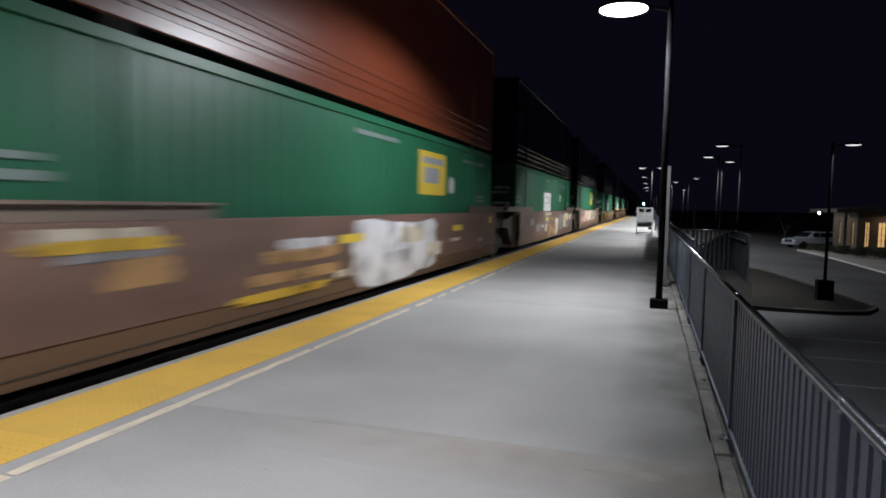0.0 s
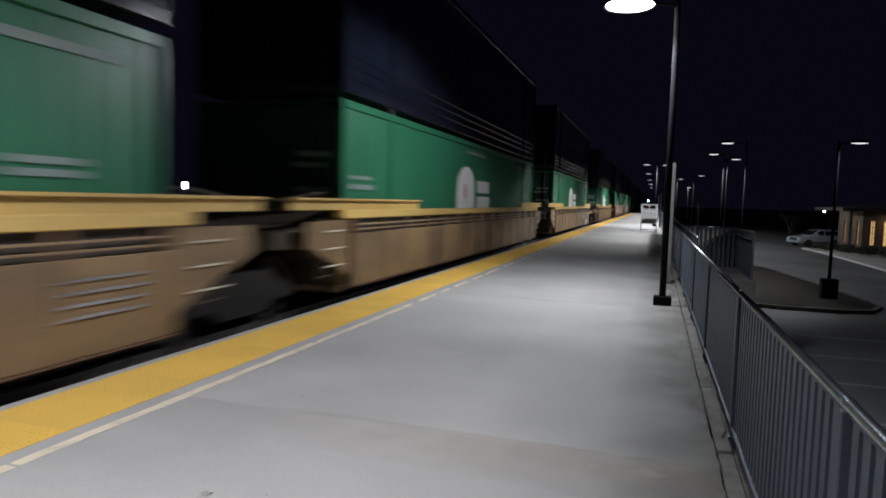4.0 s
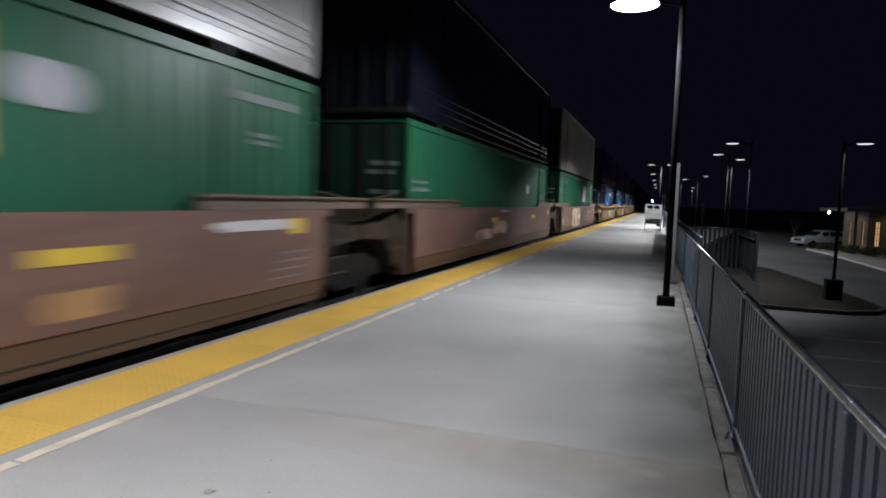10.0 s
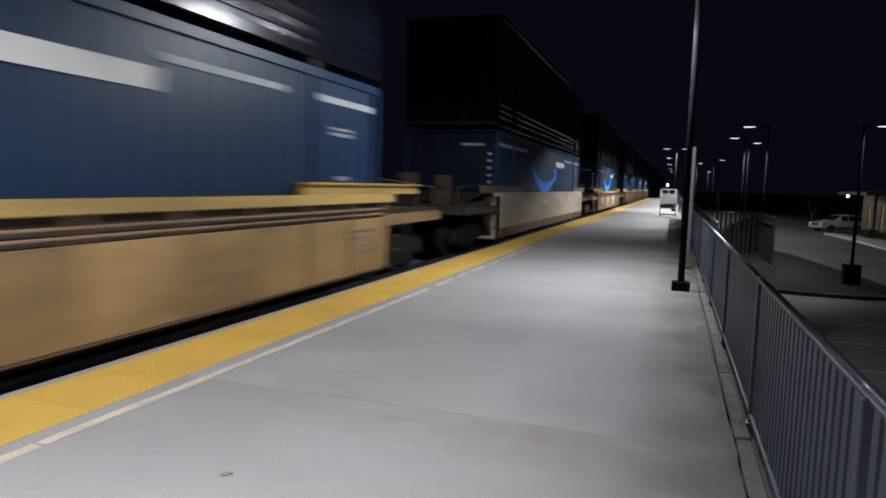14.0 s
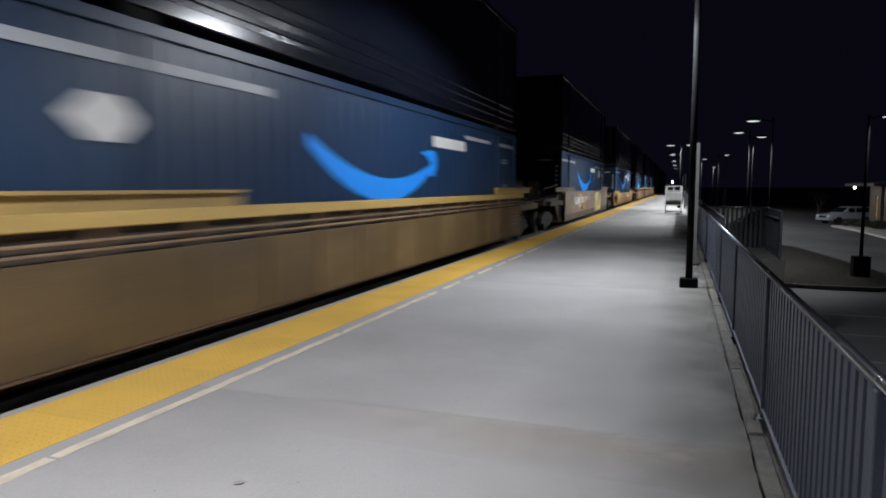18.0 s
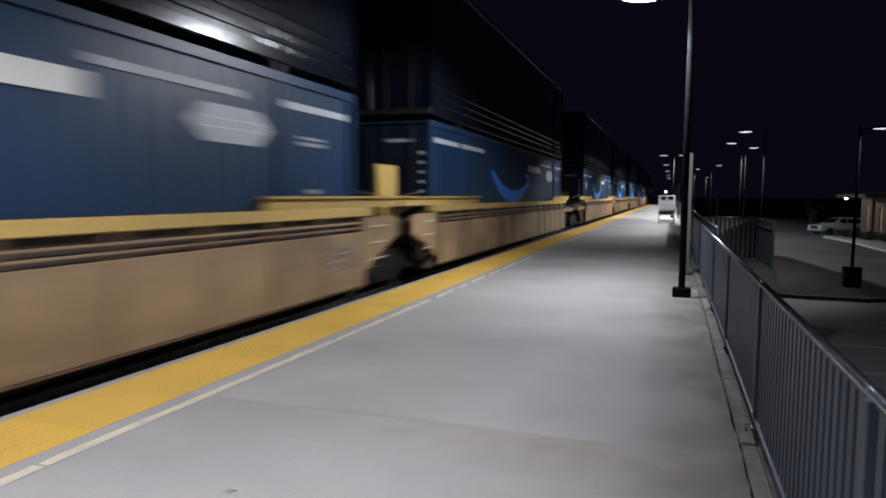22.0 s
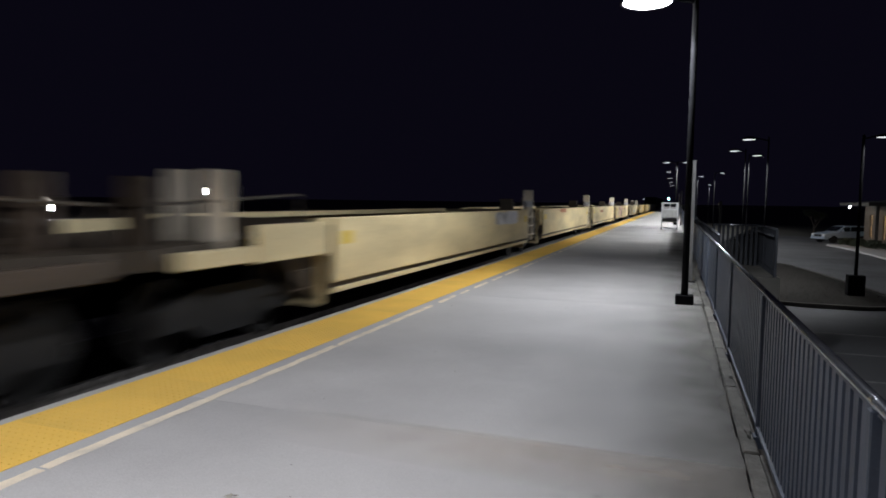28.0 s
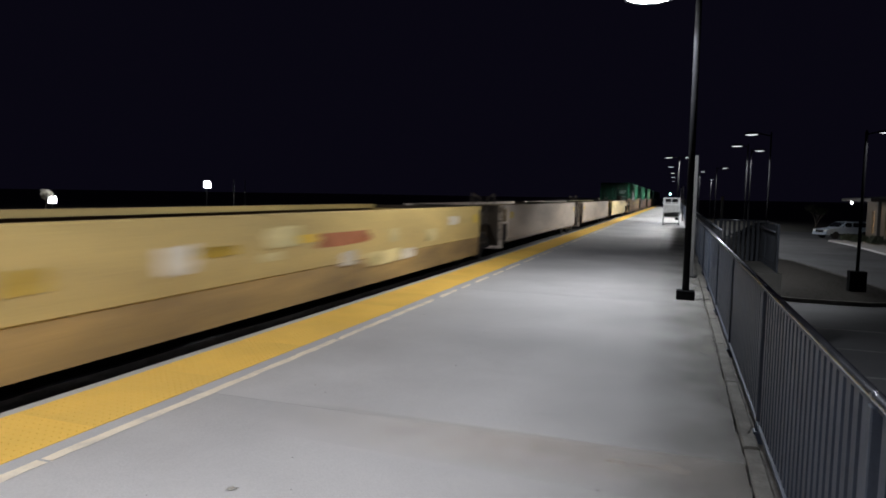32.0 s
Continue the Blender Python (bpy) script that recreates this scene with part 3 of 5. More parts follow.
# ---- posts and the wheelchair lift on the platform ----
def sign_post():
    t = thing("sign_post", "pale square steel sign post standing on the platform", "post", m=pose(0.31, 13.4, 0))
    part("post", boxes((-0.03, 0.03, -0.04, 0.04, 0, 2.32), bevel=0.005), POST, t)
    part("foot_plate", boxes((-0.09, 0.09, -0.09, 0.09, 0, 0.03), bevel=0.004), DARK, t)
    part("sign_edge", boxes((-0.008, 0.008, 0.045, 0.5, 1.55, 2.28), bevel=0.002), POST, t, "thin sign plate seen edge-on")
    for y, x, h in ((62, 0.25, 2.4), (47, 0.35, 2.35)):
        q = thing("sign_post", "pale square steel sign post far along the platform", "post", m=pose(x, y, 0))
        part("post", boxes((-0.04, 0.04, -0.04, 0.04, 0, h), bevel=0.005), POST, q)


sign_post()


def wheelchair_lift():
    t = thing("wheelchair_lift", "pale metal wheelchair lift parked on the platform", "wheelchair lift", m=pose(-0.31, 39.7, 0))
    for x in (-0.43, 0.43):
        for y in (0, 0.85):
            part("post", boxes((x - 0.03, x + 0.03, y - 0.03, y + 0.03, 0.03, 1.55), bevel=0.005), ALU, t)
    part("front_panel", boxes((-0.4, 0.4, -0.012, 0.012, 0.72, 1.12), bevel=0.004), PANEL, t)
    part("front_frame", boxes((-0.4, 0.4, -0.02, 0.02, 1.12, 1.18), (-0.4, 0.4, -0.02, 0.02, 1.49, 1.55), (-0.03, 0.03, -0.02, 0.02, 1.18, 1.49),
                              (-0.4, -0.34, -0.02, 0.02, 1.18, 1.49), (0.34, 0.4, -0.02, 0.02, 1.18, 1.49)), ALU, t)
    part("floor_pan", boxes((-0.42, 0.42, 0, 0.85, 0.5, 0.6), bevel=0.01), DARK, t)
    part("side_panel", boxes((-0.445, -0.42, 0.03, 0.82, 0.6, 1.1)), PANEL, t)
    part("side_panel", boxes((0.42, 0.445, 0.03, 0.82, 0.6, 1.1)), PANEL, t)
    part("ramp_plate", boxes((-0.4, 0.4, 0.86, 0.9, 0.4, 1.3)), PANEL, t)
    for x in (-0.43, 0.43):
        for y in (0, 0.85):
            part("caster", tubes(((x - 0.02, y, 0.05), (x + 0.02, y, 0.05), 0.05), n=12), RUBBER, t)
    for y in (0.0, 0.85):
        part("base_bar", boxes((-0.42, 0.42, y - 0.02, y + 0.02, 0.06, 0.1), bevel=0.004), ALU, t)


wheelchair_lift()


# ---- ramp down to the car park, outside the fence ----
def ramp():
    r = thing("access_ramp", "concrete ramp with steel picket guards beside the platform", "ramp", kind="structure")
    # landing and ramp use a darker concrete than the platform
    part("landing", boxes((KERB1 + 0.12, 2.1, 15.1, 18.0, LOT_Z, -0.02)), DARKCON, r)
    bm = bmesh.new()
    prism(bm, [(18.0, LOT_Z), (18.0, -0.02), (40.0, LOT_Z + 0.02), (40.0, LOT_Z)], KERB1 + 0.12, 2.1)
    part("ramp_slab", bm, DARKCON, r)

    # added mound: covers the landing's lit faces so they read as dark ground
    bank = bmesh.new()
    for q in ((0.65, 15.08, -0.4), (2.12, 15.08, -0.5), (2.12, 24.0, -1.1), (2.6, 14.2, -1.45), (0.65, 13.2, -1.3), (2.85, 19.0, -1.5),
              (0.65, 11.6, LOT_Z), (2.6, 12.2, LOT_Z), (3.4, 15.0, LOT_Z), (3.2, 26.0, LOT_Z), (0.65, 15.08, LOT_Z), (2.12, 26.0, LOT_Z)):
        bank.verts.new(q)
    bmesh.ops.convex_hull(bank, input=bank.verts)
    part("bank", bank, MULCH, r, "dark mound added to hide the landing's pale face")

    def zof(y):
        return 0.0 if y < 18.0 else -(y - 18.0) * 0.0833

    for x in (2.02,):
        pts = [(x, 15.3, 0.98), (x, 18.0, 0.98), (x, 40.0, 0.98 + zof(40.0))]
        part("handrail", tubes((pts[0], pts[1], 0.024), (pts[1], pts[2], 0.024), n=10), PIPE, r, smooth=True)
        low = [(x - 0.06, y, z - 0.14) for _, y, z in pts]
        part("grab_rail", tubes((low[0], low[1], 0.018), (low[1], low[2], 0.018), n=10), PIPE, r, smooth=True)
        part("guard_bar", tubes(((x, 15.3, 0.1), (x, 18.0, 0.1), 0.016), ((x, 18.0, 0.1), (x, 40, 0.1 + zof(40)), 0.016), n=6), GUARD, r)
        bm = bmesh.new()
        y = 15.3
        while y < 40:
            w = 0.022 if int((y - 15.3) / 0.1) % 20 == 0 else 0.013
            box(bm, x - (0.022 if w > 0.02 else 0.006), x + (0.022 if w > 0.02 else 0.006), y - w * 2.2, y + w * 2.2, zof(y) - 0.05, zof(y) + 0.97)
            y += 0.1
        tagged(part("guard_pickets", bm, GUARD, r), kind="stuff")
    # return guard towards the fence at the landing's near end
    part("end_rail", tubes(((2.02, 18.2, 0.98), (0.95, 18.2, 0.98), 0.02), n=10), PIPE, r, smooth=True)
    part("inner_rail", tubes(((0.72, 12.0, 0.98), (0.72, 40.0, 0.98), 0.02), n=10), PIPE, r, smooth=True)
    part("end_post", boxes((2.0, 2.04, 15.26, 15.34, -0.05, 0.99)), GUARD, r)
    bm = bmesh.new()
    for k in range(250):
        box(bm, 0.714, 0.726, 12.0 + 0.11 * k - 0.029, 12.0 + 0.11 * k + 0.029, -0.05, 0.97)
    for k in range(10):
        box(bm, 0.95 + 0.11 * k - 0.029, 0.95 + 0.11 * k + 0.029, 18.194, 18.206, -0.05, 0.97)
    tagged(part("inner_pickets", bm, GUARD, r), kind="stuff")
    post = thing("ramp_post", "pale square post beside the ramp", "post", m=pose(1.42, 24, zof(24)))
    part("post", boxes((-0.045, 0.045, -0.045, 0.045, -0.02, 2.1), bevel=0.006), POST, post)


ramp()


# ---- car park ----
def car_park():
    bm = bmesh.new()
    slab_xy(bm, [(2.42, -20), (60, -20), (60, 43), (13.2, 43), (13.2, 60), (12.6, 66), (40, 66), (40, 84), (2.42, 84)], LOT_Z - 0.05, LOT_Z + 0.012)
    solid("car_park", bm, ASPHALT, "dark worn asphalt car park below the platform", "car park", kind="structure")
    lines = thing("bay_lines", "faded white parking bay lines on asphalt", "painted lines", kind="structure")
    for y in (12.4, 15.1, 17.8, 20.5):
        part("bay_line", boxes((3.2, 8.2, y, y + 0.1, LOT_Z + 0.012, LOT_Z + 0.017)), LOTLINE, lines)
    # planted island with its kerb
    out = [(2.6, 25.9), (4.4, 25.5), (6.3, 25.5), (7.4, 26.0), (8.0, 27.2), (7.9, 29.0), (7.5, 33.0), (7.0, 37.5), (6.3, 42.0), (5.4, 43.6), (4.0, 44.0), (2.6, 43.6)]
    cx, cy = 4.8, 34.0
    kerb = bmesh.new()
    inner = [(cx + (x - cx) * 0.955, cy + (y - cy) * 0.985) for x, y in out]
    n = len(out)
    for i in range(n):
        j = (i + 1) % n
        slab_xy(kerb, [out[i], out[j], inner[j], inner[i]], LOT_Z, LOT_Z + 0.15)
    k = solid("island_kerb", kerb, DARKCON, "concrete kerb round a planted car park island", "kerb", kind="structure")
    bm = slab_xy(bmesh.new(), inner, LOT_Z, LOT_Z + 0.1)
    solid("island_bed", bm, MULCH, "dark mulched bed inside the kerbed island", "planting bed", kind="structure")
    rnd = random.Random(11)
    verts, faces = [], []
    for _ in range(900):
        a, b = rnd.uniform(2.7, 7.7), rnd.uniform(26, 43)
        if a > 7.8 - max(0, b - 29) * 0.12:
            continue
        s, tw = rnd.uniform(0.01, 0.028), rnd.uniform(0, 6.28)
        base = len(verts)
        z = LOT_Z + 0.1
        for q in range(3):
            verts.append((a + s * math.cos(tw + q * 2.1), b + s * math.sin(tw + q * 2.1), z))
        verts.append((a, b, z + s * rnd.uniform(0.5, 1.3)))
        faces += [(base, base + 1, base + 3), (base + 1, base + 2, base + 3), (base + 2, base, base + 3)]
    me = bpy.data.meshes.new("mulch")
    me.from_pydata(verts, [], faces)
    me.materials.append(MULCH)
    tagged(new("mulch_chips", me), "loose mulch and dead leaves on the island", "mulch", kind="stuff")


car_park()
LOT = "car park lamps"
street_lamp("car_park_lamp", "black car park lamp on a concrete plinth in the island", 6.65, 29.1, LOT_Z + 0.08, 4.12, (0.7,), 0.29, FARLENS, 0.32, 190, 0.065, LOT, 0.8, spread=150, bare=True)
for px_, py_, dx in ((3.4, 29.2, -0.72), (3.12, 35.3, -0.5), (3.6, 38.8, 0.4), (3.0, 60.0, 0.6), (4.2, 97, 0.1), (1.9, 68, 0.3)):
    street_lamp("car_park_lamp", "tall black car park lamp post with a lit flat head", px_, py_, LOT_Z, 4.12, (dx,), 0.2, FARLENS, 0.275, 1300 if dx < 0 else (700 if py_ < 50 else 800), 0.036, LOT, 0.25, spread=130 if dx < 0 else 150, bare=True, throw=24 if dx < 0 else -24)


# ---- parked vehicle ----
def pickup():
    t = thing("parked_suv", "silver sport utility vehicle parked on the asphalt", "car", m=pose(12.8, 70.6, LOT_Z + 0.012, 0, 0, 27))
    body = [(0.0, 0.42), (0.0, 0.70), (0.12, 0.86), (0.5, 0.95), (1.30, 1.03), (1.5, 1.06), (4.6, 1.08), (4.72, 0.95), (4.75, 0.45), (4.4, 0.36), (0.3, 0.34)]
    cab = [(1.30, 1.04), (2.05, 1.56), (2.45, 1.64), (4.05, 1.63), (4.5, 1.50), (4.68, 1.07)]

    def along_x(outline, y0, y1, inset=0.0):
        bm = bmesh.new()
        a = [bm.verts.new((x, y0, z)) for x, z in outline]
        b = [bm.verts.new((x, y1, z)) for x, z in outline]
        bm.faces.new(a)
        bm.faces.new(b[::-1])
        for i in range(len(outline)):
            bm.faces.new((a[i], b[i], b[(i + 1) % len(outline)], a[(i + 1) % len(outline)]))
        bmesh.ops.recalc_face_normals(bm, faces=bm.faces)
        bmesh.ops.bevel(bm, geom=bm.edges[:], offset=0.04, segments=2, affect="EDGES")
        return bm

    part("body", along_x(body, -0.95, 0.95), SILVER, t, smooth=False)
    part("cabin", along_x(cab, -0.80, 0.80), SILVER, t)
    for x0, x1, s in ((1.70, 2.70, 0.45), (2.78, 3.60, 0.0), (3.68, 4.3, 0.0)):
        bm = bmesh.new()
        zt = 1.54
        pts = [(x0, 1.11), (x0 + s, zt), (x1, zt), (x1 + (0.12 if x1 > 4 else 0), 1.11)]
        vs = [bm.verts.new((x, -0.806, z)) for x, z in pts]
        w = [bm.verts.new((x, -0.79, z)) for x, z in pts]
        bm.faces.new(vs)
        for i in range(4):
            bm.faces.new((vs[i], w[i], w[(i + 1) % 4], vs[(i + 1) % 4]))
        part("side_window", bm, CARGLASS, t)
    for x in (0.95, 3.85):
        for y in (-0.88, 0.88):
            w = part("wheel", tubes(((x, y - 0.11, 0.36), (x, y + 0.11, 0.36), 0.36), n=20), RUBBER, t)
            part("rim", tubes(((x, y - 0.115, 0.36), (x, y + 0.115, 0.36), 0.22), n=14), DARK, w)
    part("windscreen", along_x([(1.40, 1.12), (1.43, 1.12), (2.06, 1.545), (2.03, 1.56)], -0.72, 0.72), CARGLASS, t)
    part("grille", boxes((-0.02, 0.06, -0.5, 0.5, 0.6, 0.8), bevel=0.01), DARK, t)
    for q in (-0.96, 0.945):
        part("sill_cladding", boxes((0.4, 4.4, q, q + 0.015, 0.33, 0.5)), DARK, t)
    for q in (-0.62, 0.62):
        part("roof_rail", tubes(((2.3, q, 1.67), (4.1, q, 1.67), 0.02), n=8), DARK, t)
    part("headlight", boxes((-0.01, 0.12, -0.9, -0.55, 0.68, 0.86), bevel=0.02), WHITE, t)
    part("headlight", boxes((-0.01, 0.12, 0.55, 0.9, 0.68, 0.86), bevel=0.02), WHITE, t)
    part("bumper", boxes((-0.08, 0.1, -0.92, 0.92, 0.38, 0.55), bevel=0.03), SILVER, t)
    part("tail_light", boxes((4.8, 4.9, -0.93, -0.75, 0.75, 1.05), bevel=0.015), REDM, t)
    part("mirror", boxes((1.72, 1.86, -1.1, -0.92, 1.1, 1.28), bevel=0.03), SILVER, t)
    for x in (2.4, 3.3):
        part("door_handle", boxes((x, x + 0.18, -0.965, -0.945, 0.92, 0.96)), SILVER, t)


pickup()


# ---- station building ----
def building():
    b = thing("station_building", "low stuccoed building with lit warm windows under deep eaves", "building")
    x0, y0, x1, y1, z1 = 16.4, 62.3, 34.0, 69.6, 1.45
    w = 0.25
    # wall facing the platform, with openings
    holes_w = [(63.3, 64.1), (65.3, 66.1), (67.3, 68.1)]
    holes_s = [(16.95, 17.35), (17.9, 18.5), (20.2, 21.5), (24.0, 25.2), (28, 29.2)]
    zb, zs, zt = LOT_Z - 0.05, LOT_Z + 0.75, LOT_Z + 2.75

    def wall_y(x, ya, yb, holes):
        rows = [(x, x + w, ya, yb, zt, z1 + 0.1), (x, x + w, ya, yb, zb, zs)]
        c = ya
        for a, d in holes:
            rows.append((x, x + w, c, a, zs, zt))
            c = d
        rows.append((x, x + w, c, yb, zs, zt))
        return boxes(*rows)

    def wall_x(y, xa, xb, holes):
        rows = [(xa, xb, y, y + w, zt, z1 + 0.1), (xa, xb, y, y + w, zb, zs)]
        c = xa
        for a, d in holes:
            rows.append((c, a, y, y + w, zs, zt))
            c = d
        rows.append((c, xb, y, y + w, zs, zt))
        return boxes(*rows)

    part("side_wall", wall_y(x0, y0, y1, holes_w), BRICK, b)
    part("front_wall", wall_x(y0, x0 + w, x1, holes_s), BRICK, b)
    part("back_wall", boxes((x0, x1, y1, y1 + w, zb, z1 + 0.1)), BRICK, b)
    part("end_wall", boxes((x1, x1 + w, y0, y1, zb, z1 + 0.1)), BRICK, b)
    part("inner_floor", boxes((x0 + w, x1, y0 + w, y1, zb, zb + 0.1)), WALL, b)
    roof = bmesh.new()
    e, eb = 2.0, 0.4
    lo = [roof.verts.new((x, y, z1 + 0.1)) for x, y in ((x0 - e, y0 - e), (x1 + e, y0 - e), (x1 + e, y1 + eb), (x0 - e, y1 + eb))]
    mid = [roof.verts.new((x, y, z1 + 0.3)) for x, y in ((x0 - e, y0 - e), (x1 + e, y0 - e), (x1 + e, y1 + eb), (x0 - e, y1 + eb))]
    top = [roof.verts.new((x, (y0 + y1) / 2, z1 + 1.0)) for x in (x0 + 6, x1 - 6)]
    roof.faces.new(lo[::-1])
    for i in range(4):
        roof.faces.new((lo[i], lo[(i + 1) % 4], mid[(i + 1) % 4], mid[i]))
    roof.faces.new((mid[0], mid[1], top[1], top[0]))
    roof.faces.new((mid[1], mid[2], top[1]))
    roof.faces.new((mid[2], mid[3], top[0], top[1]))
    roof.faces.new((mid[3], mid[0], top[0]))
    part("roof", roof, ROOF, b)
    part("fascia", boxes((x0 - e - 0.03, x1 + e, y0 - e - 0.03, y0 - e, z1 + 0.06, z1 + 0.32), (x0 - e - 0.03, x0 - e, y0 - e, y1 + eb, z1 + 0.06, z1 + 0.32)), EAVE, b, "painted fascia board")
    part("soffit", boxes((x0 - e + 0.02, x1 + e - 0.02, y0 - e + 0.02, y0 - 0.01, z1 + 0.06, z1 + 0.096), (x0 - e + 0.02, x0 - 0.01, y0 - e + 0.02, y1, z1 + 0.06, z1 + 0.096)), EAVE, b)
    for a, d in holes_w:
        win = part("window", boxes((x0 + 0.14, x0 + 0.16, a, d, zs, zt)), WARM, b, "warm lit window")
        part("frame", boxes((x0 + 0.08, x0 + 0.14, a, a + 0.06, zs, zt), (x0 + 0.08, x0 + 0.14, d - 0.06, d, zs, zt), (x0 + 0.08, x0 + 0.14, (a + d) / 2 - 0.02, (a + d) / 2 + 0.02, zs, zt),
                            *[(x0 + 0.09, x0 + 0.13, a, d, zs + k * 0.5 - 0.015, zs + k * 0.5 + 0.015) for k in range(1, 4)]), EAVE, win)
    for a, d in holes_s:
        win = part("window", boxes((a, d, y0 + 0.14, y0 + 0.16, zs, zt)), WARM, b, "warm lit window")
        part("frame", boxes((a, a + 0.06, y0 + 0.08, y0 + 0.14, zs, zt), (d - 0.06, d, y0 + 0.08, y0 + 0.14, zs, zt), ((a + d) / 2 - 0.02, (a + d) / 2 + 0.02, y0 + 0.08, y0 + 0.14, zs, zt),
                            *[(a, d, y0 + 0.09, y0 + 0.13, zs + k * 0.5 - 0.015, zs + k * 0.5 + 0.015) for k in range(1, 4)]), EAVE, win)
    for x, y in ((x0 - 1.2, y0 - 1.2), (x0 + 5, y0 - 1.2), (x0 + 11, y0 - 1.2)):
        part("column", boxes((x - 0.12, x + 0.12, y - 0.12, y + 0.12, LOT_Z, z1 + 0.1), bevel=0.01), EAVE, b)
    lamp(x0 + 2.0, y0 - 0.9, z1 - 0.1, 10, 0.3, (1.0, 0.72, 0.45))
    lamp(x0 - 0.9, y0 + 3.2, z1 - 0.1, 10, 0.3, (1.0, 0.72, 0.45))
    g = thing("wall_lamp", "small white globe lamp under the building's eaves", "wall lamp", m=pose(14.9, 68.7, 1.27))
    part("globe", lathe(bmesh.new(), [(0.02, 0.22), (0.07, 0.18), (0.095, 0.11), (0.07, 0.04), (0.02, 0.0)], 14), LENS, g, "glowing white globe", True)
    part("stem", tubes(((0, 0, 0.2), (0, 0, 0.245), 0.03), n=8), BLACK, g)
    bulb(14.75, 68.6, 1.1, 14, (0.95, 0.97, 1.0))
    walkway = slab_xy(bmesh.new(), [(13.2, 43), (60, 43), (60, 61), (15, 61), (15, 66), (12.7, 66), (13.2, 60)], LOT_Z - 0.05, LOT_Z + 0.14)
    solid("pavement", walkway, CONCRETE, "pale concrete pavement with kerb round the building", "pavement", kind="structure")


building()


def clump(bm, cx, cy, cz, r, n, rnd, size=0.09, flat=0.7):
    for _ in range(n):
        a, b = rnd.uniform(0, 6.283), rnd.uniform(-0.4, 1.0)
        d = r * rnd.uniform(0.45, 1.0)
        p = Vector((cx + d * math.cos(a) * math.sqrt(max(0, 1 - b * b)), cy + d * math.sin(a) * math.sqrt(max(0, 1 - b * b)), cz + d * b * flat))
        u = Vector((rnd.uniform(-1, 1), rnd.uniform(-1, 1), rnd.uniform(-1, 1))).normalized()
        v = u.orthogonal().normalized()
        s = size * rnd.uniform(0.6, 1.4)
        bm.faces.new([bm.verts.new(p + u * s), bm.verts.new(p + v * s * 0.5), bm.verts.new(p - u * s), bm.verts.new(p - v * s * 0.5)])


def shrubs():
    rnd = random.Random(21)
    for x, y, r in ((13.9, 64.0, 0.8), (14.2, 61.8, 0.9), (14.9, 59.5, 0.9), (15.6, 57.6, 0.9), (16.4, 55.8, 0.95), (17.6, 54.2, 0.9), (19.0, 53.2, 0.9), (16.6, 60.6, 0.8), (18.4, 60.9, 0.8), (20.2, 60.9, 0.8)):
        t = thing("shrub", "low dark evergreen shrub in the bed by the building", "shrub", "shrubs by the building", m=pose(x, y, LOT_Z + 0.12))
        bm = bmesh.new()
        for k in range(4):
            clump(bm, rnd.uniform(-0.3, 0.3), rnd.uniform(-0.3, 0.3), 0.35 * r, r * 0.75, 170, rnd, 0.08, 0.75)
        part("foliage", bm, LEAF, t)
        part("stem", tubes(((0, 0, -0.02), (0.02, 0, 0.4), 0.03, 0.02), n=6), BARK, t)


shrubs()


def limb(bm, a, d, length, r, depth, rnd, tips):
    b = a + d * length
    tube(bm, a, b, r, r * 0.65, 6)
    if depth == 0:
        tips.append(b)
        return
    for _ in range(3 if depth > 1 else 4):
        e = (d + Vector((rnd.uniform(-0.8, 0.8), rnd.uniform(-0.8, 0.8), rnd.uniform(0.0, 0.9)))).normalized()
        limb(bm, a + d * length * rnd.uniform(0.6, 1.0), e, length * rnd.uniform(0.55, 0.8), r * 0.6, depth - 1, rnd, tips)


def tree(x, y, z, height, seed, leafy, label, material=TWIG):
    rnd = random.Random(seed)
    t = thing("tree", label, "tree", "trees", m=pose(x, y, z))
    bm, tips = bmesh.new(), []
    limb(bm, Vector((0, 0, -0.1)), Vector((0, 0, 1)), height * 0.34, height * 0.022, 3, rnd, tips)
    part("trunk", bm, BARK, t)
    lf = bmesh.new()
    for p in tips:
        clump(lf, p.x, p.y, p.z, height * 0.12, leafy, rnd, 0.07, 0.8)
    part("crown", lf, material, t)


tree(14.9, 84.5, LOT_Z, 4.0, 3, 34, "small thin tree with sparse leaves behind the parked car", LEAF)


